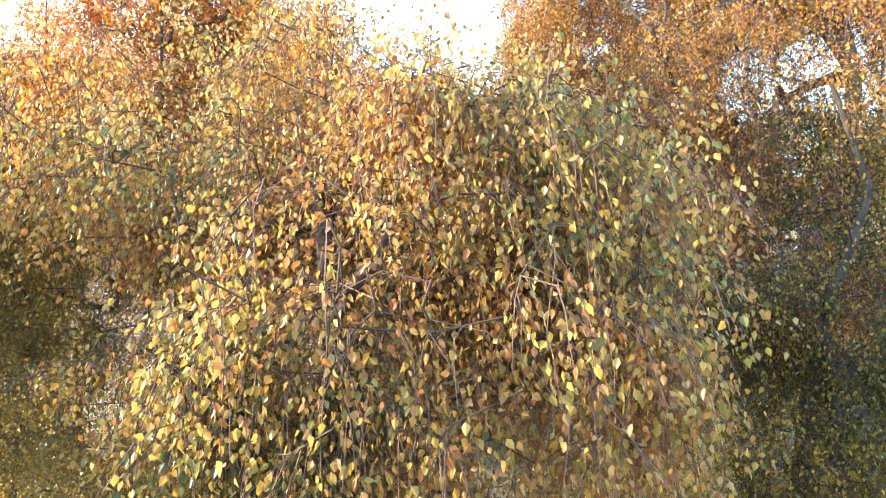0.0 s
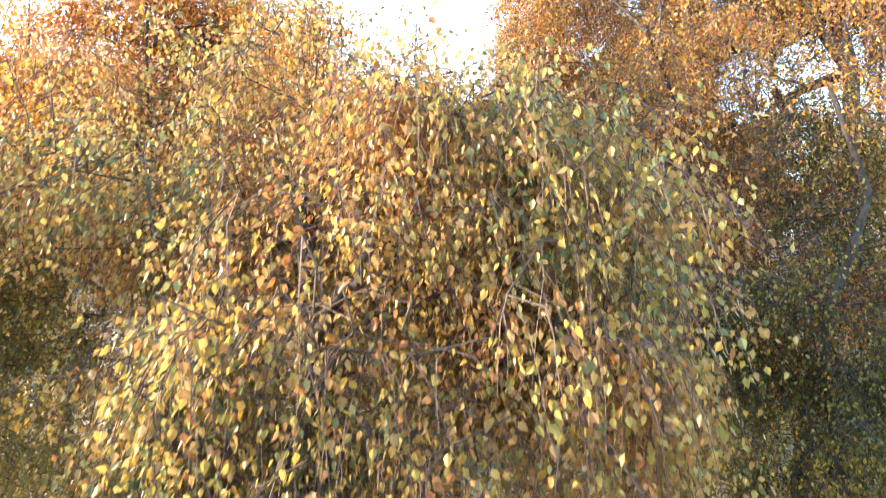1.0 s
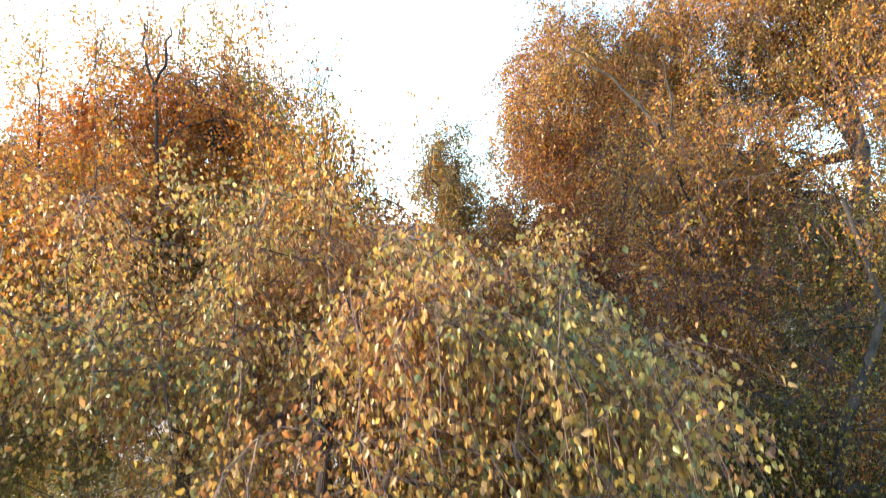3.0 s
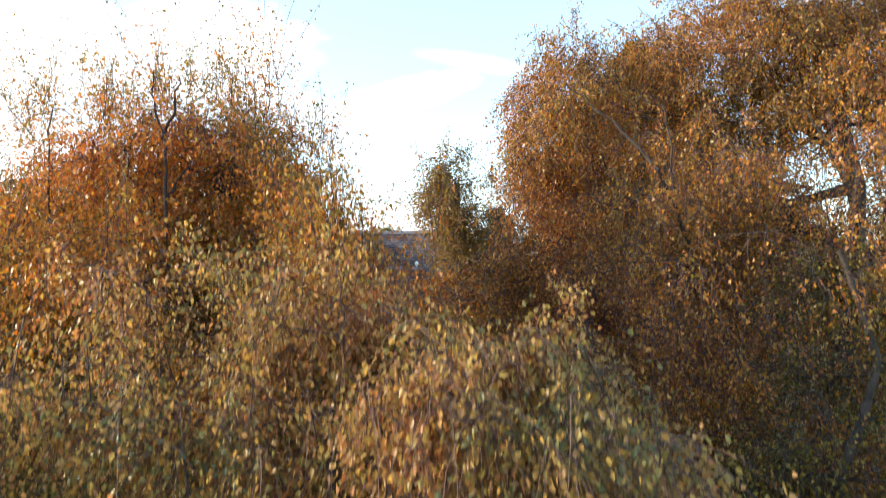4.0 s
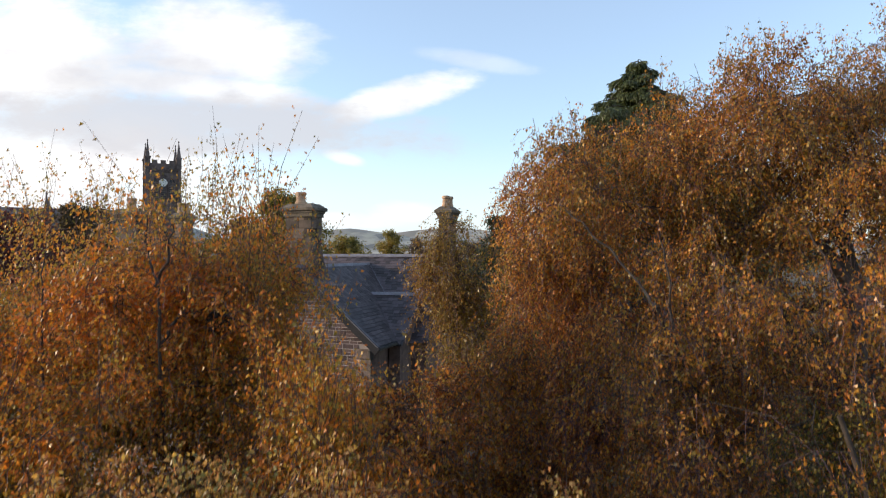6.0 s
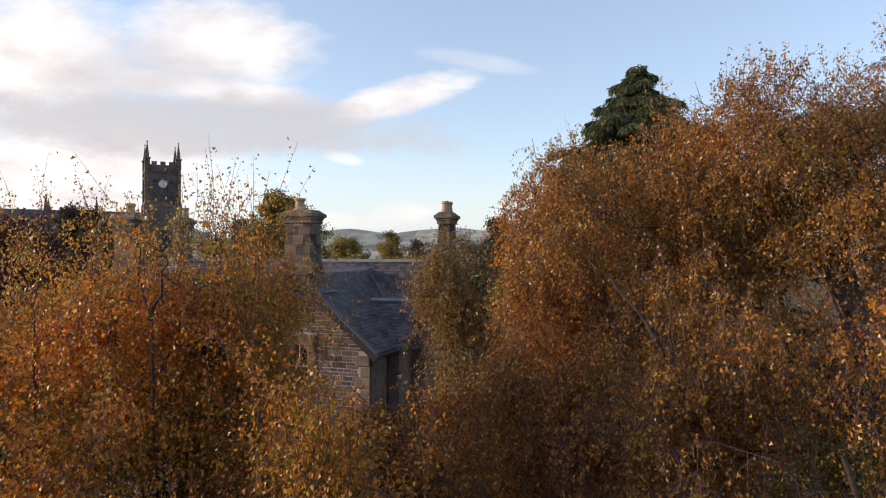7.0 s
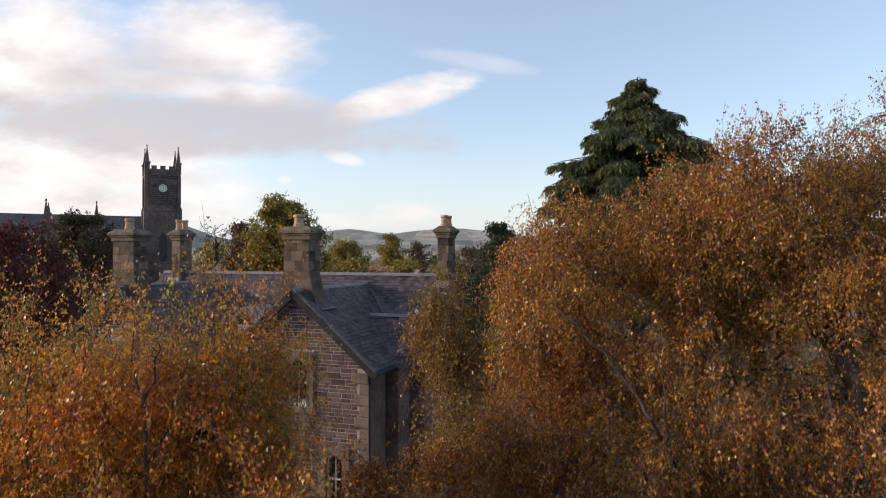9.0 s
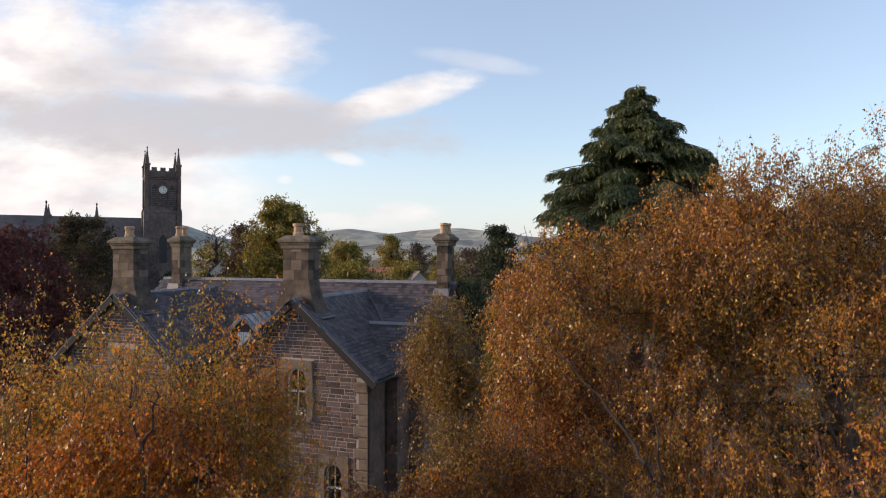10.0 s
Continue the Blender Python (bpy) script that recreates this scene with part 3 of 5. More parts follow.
def hollow(p):
    """The open middle of the golden birch, where its limbs show."""
    q = ((p[:, 0] + 0.12) / 0.27) ** 2 + ((p[:, 1] - 1.7) / 0.5) ** 2 + ((p[:, 2] - 6.80) / 0.17) ** 2
    low = ((p[:, 0] + 0.37) / 0.22) ** 2 + ((p[:, 1] - 1.6) / 0.42) ** 2 + ((p[:, 2] - 6.72) / 0.30) ** 2
    k = np.arange(len(p))
    return ((q > 1) | (k % 6 == 0)) & ((low > 1) | (k % 4 == 0))


make_tree("birch_tree", "golden weeping birch with hanging yellow and green leaves", 3,
          [(-0.25, 2.55, 0), (-0.27, 2.5, 2.0), (-0.30, 2.4, 4.0), (-0.33, 2.25, 5.6), (-0.38, 2.15, 6.5), (-0.47, 2.1, 6.9), (-0.52, 2.2, 7.3)],
          [((-0.60, 2.75, 7.35), (0.80, 0.75, 0.65), 1.6), ((0.34, 2.2, 7.14), (0.55, 0.60, 0.50), 2.4), ((-0.13, 1.82, 6.75), (0.78, 0.45, 0.62), 3.2),
           ((-0.12, 2.4, 6.0), (0.80, 0.8, 0.6), 2.0), ((-1.25, 3.0, 6.5), (0.75, 0.7, 0.8), 0.4), ((-0.7, 3.2, 7.45), (0.8, 0.7, 0.50), 2.0), ((0.2, 3.2, 7.3), (0.8, 0.7, 0.5), 2.0), ((-1.5, 2.75, 7.55), (0.55, 0.6, 0.5), 1.0), ((0.02, 2.2, 7.45), (0.45, 0.40, 0.35), 1.2)],
          1750, 4, 15, (0.029, 0.020), GOLD, trunk_r=0.055, twig_len=(0.2, 0.5), droop=0.6, near=1.30, loose=300, keep=hollow, group=G, min_wood=0.0028, plume=14, plume_len=(0.15, 0.35),
          limbs=[(0.030, [(-0.40, 2.1, 6.35), (-0.44, 2.0, 6.72), (-0.36, 1.85, 6.92), (-0.26, 1.76, 7.0), (-0.22, 1.75, 7.16)]), (0.014, [(-0.44, 2.0, 6.6), (-0.32, 1.9, 6.82), (-0.12, 1.85, 6.9), (0.04, 1.9, 7.0)]),
                 (0.012, [(-0.1, 2.0, 6.7), (0.08, 2.0, 6.85), (0.2, 1.95, 6.95), (0.3, 1.95, 7.1)]), (0.011, [(-0.05, 2.0, 6.6), (0.12, 1.95, 6.75), (0.32, 1.9, 6.7)])])

make_tree("birch_tree", "tall amber birch with thin leafy leaders", 5,
          [(-2.3, 5.4, 0), (-2.3, 5.4, 3), (-2.25, 5.3, 5.5), (-2.2, 5.2, 7.0), (-2.1, 5.1, 7.8)],
          [((-2.15, 5.2, 8.5), (1.05, 1.15, 0.95), 3.6), ((-0.85, 3.75, 7.85), (0.4, 0.4, 0.42), 0.7), ((-0.5, 3.3, 7.8), (0.42, 0.4, 0.36), 0.7), ((-3.6, 5.4, 8.25), (1.2, 1.2, 1.05), 3.8), ((-1.75, 4.8, 7.8), (0.65, 0.9, 1.0), 2.2), ((-1.75, 5.0, 8.2), (0.5, 0.6, 0.6), 1.0),
           ((-2.8, 4.35, 7.5), (1.2, 0.9, 1.0), 3.4), ((-2.0, 4.7, 6.0), (1.8, 1.0, 1.2), 2.2)],
          2200, 5, 22, (0.030, 0.022), AMBER, trunk_r=0.08, twig_len=(0.2, 0.55), droop=0.35, near=3.2, group=G, fine=None, plume=46, plume_len=(0.45, 1.0), steps=2,
          limb_mat=M_DARKBARK, limbs=[(0.015, [(-2.1, 4.7, 7.0), (-2.02, 4.35, 7.8), (-1.98, 4.2, 8.4), (-1.97, 4.18, 8.78), (-2.06, 4.2, 9.05), (-2.09, 4.25, 9.25)]), (0.012, [(-1.97, 4.18, 8.78), (-1.89, 4.15, 9.0), (-1.86, 4.15, 9.2)]),
                 (0.012, [(-1.98, 4.2, 8.4), (-1.85, 4.3, 8.6), (-1.66, 4.46, 8.66), (-1.55, 4.5, 9.0)]), (0.011, [(-2.9, 4.7, 7.4), (-2.85, 4.35, 8.2), (-2.8, 4.3, 8.7), (-2.83, 4.35, 9.0)])],
          tops=[((-1.9, 4.1, 9.0), 0.9), ((-1.3, 4.3, 9.1), 0.85), ((-2.5, 4.3, 9.0), 0.75), ((-3.0, 4.6, 9.1), 0.65), ((-0.9, 4.5, 8.5), 0.55), ((-1.6, 4.5, 9.1), 0.6), ((-1.45, 4.4, 9.0), 0.8),
                ((-2.2, 4.6, 9.2), 0.6), ((-3.5, 5.0, 9.2), 0.5), ((-1.1, 4.8, 8.8), 0.6), ((-2.7, 4.9, 9.2), 0.6), ((-0.75, 3.9, 7.9), 0.5), ((-0.55, 3.3, 8.0), 0.45), ((-0.95, 4.0, 8.2), 0.45), ((-3.9, 5.0, 9.3), 0.5)])

make_tree("birch_tree", "amber birch standing close beside its taller neighbour", 6,
          [(-5.9, 6.2, 0), (-5.9, 6.2, 3), (-5.85, 6.2, 6), (-5.8, 6.1, 8.4)],
          [((-5.2, 6.3, 7.4), (1.3, 1.2, 1.0), 3.0), ((-5.2, 5.7, 6.6), (1.3, 1.2, 1.3), 2.4), ((-6.8, 6.3, 7.5), (1.2, 1.2, 1.4), 2.2), ((-5.0, 5.4, 4.8), (1.6, 1.2, 1.3), 1.6), ((-4.3, 5.9, 7.2), (0.9, 0.9, 1.2), 2.0)],
          1250, 5, 12, (0.042, 0.030), AMBER, trunk_r=0.10, twig_len=(0.2, 0.5), droop=0.35, near=3.2, fine=None, steps=2, group=G)

# Never in view; added so its shadow covers the low amber boughs.
make_tree("birch_tree", "unseen amber birch added far left to shade the tall amber birch", 8,
          [(-9.6, 5.6, 0), (-9.6, 5.6, 3), (-9.55, 5.6, 6), (-9.5, 5.5, 8.0)],
          [((-9.4, 5.5, 8.1), (1.5, 1.5, 1.1), 3.0), ((-9.2, 5.0, 6.6), (1.6, 1.6, 1.3), 2.4), ((-9.8, 5.7, 5.2), (1.7, 1.7, 1.4), 2.2), ((-9.4, 3.9, 7.2), (1.2, 1.2, 1.2), 1.6)],
          600, 5, 9, (0.06, 0.043), AMBER, trunk_r=0.10, twig_len=(0.25, 0.6), droop=0.35, near=2.0, fine=None, steps=2, group=G)

# Added out of view: keeps the low sun off the near crowns' lower left.
make_tree("birch_tree", "unseen lower amber birch added on the left to shade the near crowns", 9,
          [(-5.8, 3.2, 0), (-5.8, 3.2, 2.5), (-5.75, 3.1, 4.5), (-5.7, 3.0, 6.4)],
          [((-5.7, 2.9, 7.4), (1.1, 1.4, 0.9), 4.4), ((-5.7, 3.2, 5.5), (1.3, 1.5, 1.2), 2.4), ((-5.9, 1.9, 6.0), (1.0, 1.0, 1.1), 2.0), ((-5.8, 4.5, 7.85), (1.1, 0.8, 0.9), 4.0)],
          1200, 5, 10, (0.06, 0.043), AMBER, trunk_r=0.08, twig_len=(0.25, 0.6), droop=0.35, near=0.5, fine=None, steps=2, group=G)


def airy(p):
    """The thin places of the rust birch: over its fork, and high on its far side where only bare branches cross."""
    fork = ((p[:, 0] - 1.25) / 0.50) ** 2 + ((p[:, 1] - 3.9) / 0.65) ** 2 + ((p[:, 2] - 8.65) / 0.42) ** 2
    bare = ((p[:, 0] - 3.65) / 0.62) ** 2 + ((p[:, 1] - 5.5) / 1.5) ** 2 + ((p[:, 2] - 8.75) / 0.48) ** 2
    low = ((p[:, 0] - 3.5) / 0.55) ** 2 + ((p[:, 1] - 5.2) / 1.3) ** 2 + ((p[:, 2] - 7.75) / 0.28) ** 2
    k = np.arange(len(p))
    return ((fork > 1) | (k % 5 < 3)) & ((bare > 1) | (k % 6 == 0)) & ((low > 1) | (k % 2 == 0))


make_tree("birch_tree", "large rust-coloured weeping birch with purple twigs", 7,
          [(3.0, 5.6, 0), (3.0, 5.55, 3), (3.05, 5.4, 5.5), (3.1, 5.2, 6.8), (3.3, 5.2, 7.6), (3.45, 5.4, 8.6), (3.4, 5.8, 9.8), (3.2, 6.2, 10.4)],
          [((2.75, 6.4, 9.98), (0.95, 1.1, 0.92), 5.5), ((4.75, 6.6, 10.25), (1.10, 1.2, 1.10), 8.0), ((1.92, 6.5, 9.40), (1.2, 1.3, 1.12), 3.4), ((1.14, 6.5, 9.48), (0.62, 0.9, 0.84), 3.4), ((3.0, 6.0, 10.42), (0.6, 0.6, 0.5), 1.0),
           ((2.1, 4.6, 8.0), (1.35, 1.4, 1.15), 3.4), ((1.10, 6.2, 8.35), (0.72, 0.9, 1.0), 4.2), ((0.95, 6.1, 7.5), (0.6, 0.8, 0.8), 2.0), ((1.2, 6.0, 6.8), (0.8, 1.0, 0.9), 1.6), ((3.6, 5.3, 8.6), (1.25, 1.2, 1.2), 3.6), ((3.65, 5.8, 9.55), (0.85, 0.9, 0.80), 2.6), ((2.9, 5.7, 7.5), (1.4, 0.9, 1.1), 4.0), ((3.2, 7.0, 7.95), (1.7, 0.7, 1.05), 6.0), ((2.0, 4.4, 6.9), (1.2, 1.1, 0.9), 2.4), ((4.2, 5.5, 6.6), (1.4, 1.2, 1.5), 2.2), ((5.2, 6.2, 8.6), (1.2, 1.4, 1.5), 3.0)],
          5400, 5, 16, (0.031, 0.022), RUST, wood=M_DARKBARK, trunk_mat=M_GREYBARK, trunk_r=0.10, twig_len=(0.2, 0.6), droop=0.55, near=2.75, group=G, plume=40, plume_len=(0.2, 0.42), spread_leaf=0.02, clusters=20, fine=None, steps=2, bare_below=(7.6, 9.2, 0.66), min_wood=0.0025, twig_mat=M_REDTWIG, keep=airy,
          limbs=[(0.015, [(1.75, 4.75, 8.1), (1.42, 4.5, 8.6), (1.32, 4.6, 8.8), (1.1, 4.8, 9.1), (0.86, 4.95, 9.35)]), (0.010, [(1.55, 4.55, 8.4), (1.52, 4.5, 8.8), (1.46, 4.5, 9.1)]),
                 (0.022, [(3.4, 5.3, 8.0), (3.2, 5.05, 8.35), (3.05, 5.05, 8.75), (2.9, 5.2, 9.2)]), (0.018, [(3.3, 5.2, 7.7), (3.6, 5.3, 8.2), (3.55, 5.2, 8.75), (3.75, 5.3, 9.1)])],
          tops=[((2.55, 5.8, 10.6), 0.45), ((2.8, 5.9, 10.75), 0.5), ((3.0, 6.0, 10.8), 0.5), ((3.2, 5.9, 10.7), 0.45), ((3.4, 6.0, 10.6), 0.4), ((4.4, 6.4, 11.2), 0.5), ((4.8, 6.5, 11.3), 0.4), ((1.3, 6.4, 9.85), 0.25), ((1.7, 6.3, 9.95), 0.25), ((2.1, 6.2, 10.1), 0.3)])

make_tree("birch_tree", "slim olive and ochre birch in front of the house", 11,
          [(0.15, 8.9, 0), (0.15, 8.9, 4), (0.12, 8.85, 7), (0.1, 8.8, 8.4), (0.1, 8.8, 9.0)],
          [((0.05, 8.8, 8.9), (0.45, 0.6, 0.65), 2.0), ((0.15, 8.7, 7.8), (0.7, 0.7, 0.9), 2.5), ((0.2, 8.7, 6.6), (0.95, 0.9, 1.2), 2.5), ((1.2, 8.5, 7.8), (0.9, 0.9, 1.4), 2.2)],
          700, 4, 14, (0.039, 0.028), OLIVE, trunk_r=0.07, twig_len=(0.25, 0.6), droop=0.5, near=7, group=G, fine=None, steps=2,
          tops=[((-0.1, 8.6, 9.35), 0.4), ((0.2, 8.6, 9.3), 0.35), ((0.55, 8.6, 8.9), 0.4)])

make_tree("birch_tree", "low russet birch filling the gap between its neighbours", 13,
          [(-0.2, 6.3, 0), (-0.2, 6.3, 3), (-0.15, 6.2, 5.5), (-0.1, 6.1, 7.2)],
          [((0.15, 6.2, 7.3), (1.1, 0.9, 0.75), 3.0), ((-0.75, 6.1, 7.25), (0.5, 0.6, 0.55), 1.4), ((-0.6, 5.9, 6.6), (1.0, 0.8, 0.9), 2.0), ((0.8, 5.8, 6.6), (1.0, 0.8, 1.0), 2.0), ((0, 5.6, 5.3), (1.6, 1.0, 1.0), 1.6)],
          880, 4, 14, (0.039, 0.028), RUST, trunk_r=0.07, twig_len=(0.25, 0.6), droop=0.45, near=4.5, group=G, fine=None, steps=2)

def past_trunk(p):
    """Few twigs hang before the crooked grey trunk."""
    q = ((p[:, 0] - 2.2) / 0.26) ** 2 + ((p[:, 1] - 3.2) / 0.5) ** 2 + ((p[:, 2] - 6.75) / 0.75) ** 2
    return (q > 1) | (np.arange(len(p)) % 2 == 0)


# The dark leaf tone is olive with some shade put into it.
make_tree("birch_tree", "small-leaved dark olive birch, partly toned for shade, with a crooked grey trunk", 15,
          [(2.4, 3.8, 0), (2.35, 3.75, 3.0), (2.28, 3.65, 5.2), (2.20, 3.6, 6.0), (2.11, 3.6, 6.4), (2.15, 3.6, 6.74), (2.28, 3.6, 7.07), (2.41, 3.65, 7.4), (2.36, 3.7, 7.65), (2.25, 3.75, 8.05)],
          [((2.35, 3.7, 6.7), (0.80, 0.6, 0.75), 3.0), ((3.0, 4.0, 6.0), (1.0, 0.8, 1.0), 2.0), ((2.25, 3.5, 5.8), (0.8, 0.6, 0.8), 2.4), ((2.5, 4.0, 7.7), (0.5, 0.5, 0.55), 0.9)],
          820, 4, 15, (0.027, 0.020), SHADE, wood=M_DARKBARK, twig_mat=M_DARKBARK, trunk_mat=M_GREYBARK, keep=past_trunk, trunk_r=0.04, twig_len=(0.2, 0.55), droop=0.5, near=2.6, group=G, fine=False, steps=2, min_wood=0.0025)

# Those right of the middle get darker leaves, standing in for shade.
for i, (x, y, h, w) in enumerate(((-6.6, 9.5, 7.4, 4.6), (-3.2, 10.5, 6.0, 4.0), (-0.9, 11.5, 5.4, 3.0), (3.4, 10.0, 9.2, 5.0), (7.6, 9.5, 9.6, 5.0), (-2.6, 7.6, 4.6, 4.2), (2.4, 7.8, 8.6, 4.0), (4.9, 8.2, 9.0, 4.6), (9.8, 13.0, 8.0, 5.5), (-4.9, 8.3, 6.4, 4.2), (-8.8, 13.0, 7.0, 5.5), (5.6, 14.0, 6.4, 5.0))):
    make_tree("birch_tree", "olive and russet young birch below the taller crowns", 70 + i,
              [(x, y, 0), (x, y, h * 0.3), (x + 0.1, y, h * 0.6), (x, y, h * 0.85)],
              [((x, y, h * 0.72), (w * 0.34, w * 0.34, h * 0.25), 2.0), ((x - w * 0.2, y - 0.2, h * 0.45), (w * 0.34, w * 0.32, h * 0.27), 2.0), ((x + w * 0.2, y - 0.1, h * 0.45), (w * 0.34, w * 0.32, h * 0.27), 2.0), ((x, y, h * 0.25), (w * 0.45, w * 0.4, h * 0.2), 1.6)],
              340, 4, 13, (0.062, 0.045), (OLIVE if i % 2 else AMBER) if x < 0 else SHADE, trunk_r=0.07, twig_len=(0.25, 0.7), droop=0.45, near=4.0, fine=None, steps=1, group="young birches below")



def bird_nest(x, y, z):
    """A loose ball of dark twigs lodged in a fork."""
    rng = np.random.default_rng(77)
    nest = tagged(new("bird_nest"), "dark round tangle of twigs lodged in a birch fork", "nest")
    nest.location = (x, y, z)
    n = 520
    d = unit(rng.normal(size=(n, 3)))
    p = d * np.array([0.075, 0.07, 0.085]) * (0.55 + 0.45 * rng.random((n, 1)))
    t = unit(np.cross(d, rng.normal(size=(n, 3))) + rng.normal(0, 0.25, (n, 3))) * rng.uniform(0.03, 0.075, (n, 1))
    part("twig_ball", fast_mesh("twig_ball", *tubes(np.stack([p - t, p + t], 1), np.tile([[0.0028, 0.0016]], (n, 1)), 4), M_DARKBARK), nest)
    bm = bmesh.new()
    bmesh.ops.create_icosphere(bm, subdivisions=2, radius=0.055)
    for v in bm.verts:
        v.co *= 1 + 0.25 * noise.noise(v.co * 30)
    bm_part("lining", bm, M_DARKBARK, nest, "dark matted lining")


bird_nest(-1.667, 4.463, 8.53)

# ---- the stone house ----
HOUSE = (-5.12, 21.5)
house = tagged(new("house"), "two-storey sandstone villa with twin gables, slate roofs and tall chimneys", "house")
house.matrix_basis = pose(HOUSE[0], HOUSE[1], 0, 0, 0, -19.0)
PITCH = 0.86
WING_X = (0.22, -7.43)
RIDGE, MAIN_RIDGE, MAIN_Y = 8.55, 8.87, 5.7
rng_h = random.Random(21)


def stone_shape(i=0.05):
    """A unit building stone, dressed a little smaller at its face, which looks to -y."""
    v = [(0, 1, 0), (1, 1, 0), (1, 1, 1), (0, 1, 1), (0, 0.25, 0), (1, 0.25, 0), (1, 0.25, 1), (0, 0.25, 1), (i, 0, 2 * i), (1 - i, 0, 2 * i), (1 - i, 0, 1 - 2 * i), (i, 0, 1 - 2 * i)]
    f = [(0, 1, 2, 3), (4, 5, 1, 0), (5, 6, 2, 1), (6, 7, 3, 2), (7, 4, 0, 3), (5, 4, 8, 9), (6, 5, 9, 10), (7, 6, 10, 11), (4, 7, 11, 8), (8, 11, 10, 9)]
    return v, f


STONE = mesh_from("stone", *stone_shape(), M_RUBBLE)
QUOIN = mesh_from("quoin", *stone_shape(), M_ASHLAR)
BLOCK = mesh_from("block", *stone_shape(0.012), M_STACK)


def put_stone(me, name, parent, x0, x1, z0, z1, y=0.0, depth=0.05):
    part(name, me, parent, m=Matrix.Translation((x0, y - depth, z0)) @ Matrix.Diagonal((x1 - x0, depth + 0.02, z1 - z0, 1)))


rest = {0: ([], []), 1: ([], [])}


def lay_stone(w, at, wall, x0, x1, z0, z1, depth):
    """A rubble stone: a piece of its own in the upper part of the open gable, else joined to the rest."""
    if w == 0 and 5.2 < at < 7.2:
        put_stone(STONE, "stone", wall, x0, x1, z0, z1, depth=depth)
        return
    v, f = stone_shape()
    vs, fs = rest[w]
    b = len(vs)
    vs += [(x0 + p[0] * (x1 - x0), -depth + p[1] * (depth + 0.02), z0 + p[2] * (z1 - z0)) for p in v]
    fs += [tuple(b + i for i in q) for q in f]


def arch_window(cx, z0, z1, w, sill, y=0.0):
    """An arched sash window with its dressed surround, under the house."""
    win = part("window", None, house, "round-arched sash window in a pale stone surround")
    win.matrix_basis = pose(cx, y, 0)
    spring = z1 - w / 2
    inner = [(-w / 2, z0)] + [(-w / 2 * math.cos(math.pi * i / 12), spring + w / 2 * math.sin(math.pi * i / 12)) for i in range(13)] + [(w / 2, z0)]
    ow, ot = w / 2 + 0.27, z1 + 0.28

    def outer_at(px, pz):
        if pz <= spring + 1e-6:
            return (math.copysign(ow, px), pz)
        a = math.atan2(pz - spring, px)
        k = min(ow / max(1e-6, abs(math.cos(a))), (ot - spring) / max(1e-6, math.sin(a)))
        return (k * math.cos(a), spring + k * math.sin(a))
    outer = [outer_at(*p) for p in inner]
    bm = bmesh.new()
    for (a, b, c, d) in zip(inner, inner[1:], outer, outer[1:]):
        add_prism(bm, [(a[0], -0.06, a[1]), (b[0], -0.06, b[1]), (d[0], -0.06, d[1]), (c[0], -0.06, c[1])], (0, 0.30, 0))
    for sx in (-1, 1):
        add_prism(bm, [(sx * (ot - spring) * 0 + sx * ow, -0.06, ot), (sx * ow, -0.06, spring), (sx * ow * 0.98, -0.06, spring), (sx * ow * 0.9, -0.06, ot)], (0, 0.30, 0))
    bmesh.ops.remove_doubles(bm, verts=list(bm.verts), dist=1e-4)
    bm_part("surround", bm, M_ASHLAR, win, "pale dressed sandstone")
    bm = bmesh.new()
    add_box(bm, -ow, ow, -0.12, 0.2, z0 - 0.16, z0 - 0.002)
    bm_part("sill", bm, M_ASHLAR, win, bevel=0.012)
    bm = bmesh.new()
    f = 0.055
    add_box(bm, -w / 2, -w / 2 + f, 0.10, 0.16, z0, spring)
    add_box(bm, w / 2 - f, w / 2, 0.10, 0.16, z0, spring)
    add_box(bm, -w / 2 + f, w / 2 - f, 0.10, 0.16, z0, z0 + 0.09)
    mid = z0 + (z1 - z0) * 0.5
    add_box(bm, -w / 2 + f, w / 2 - f, 0.09, 0.15, mid - 0.03, mid + 0.03)
    add_box(bm, -0.018, 0.018, 0.11, 0.15, z0 + 0.09, mid - 0.03)
    add_box(bm, -0.018, 0.018, 0.11, 0.15, mid + 0.03, z1 - 0.05)
    for i in range(12):
        a0, a1 = math.pi * i / 12, math.pi * (i + 1) / 12
        p = [(-r * math.cos(a), 0.10, spring + r * math.sin(a)) for a, r in ((a0, w / 2), (a1, w / 2), (a1, w / 2 - f), (a0, w / 2 - f))]
        add_prism(bm, p, (0, 0.06, 0))
    bm_part("sash_frame", bm, M_WHITE, win, "white painted timber sash")
    bm = bmesh.new()
    add_prism(bm, [(x * 0.97, 0.128, z) for x, z in inner], (0, 0.006, 0))
    pane = bm_part("pane", bm, M_GLASS, win, "dark reflecting glass")
    pane.visible_shadow = False
    # Dark sheet whose colour stands for the unlit room.
    bm = bmesh.new()
    add_box(bm, -w / 2 - 0.1, w / 2 + 0.1, 0.9, 0.95, z0 - 0.3, z1 + 0.2)
    bm_part("room_dark", bm, M_ROOM, win, "dark sheet for the dim room behind the glass")
    if sill:
        bm = bmesh.new()
        add_box(bm, -w / 2 + 0.08, w / 2 - 0.08, 0.20, 0.24, z0 + 0.02, z0 + 0.22)
        bm_part("net_curtain", bm, M_WHITE, win, "white half curtain at the sill")
    return (cx - ow, cx + ow, z0 - 0.16, ot)


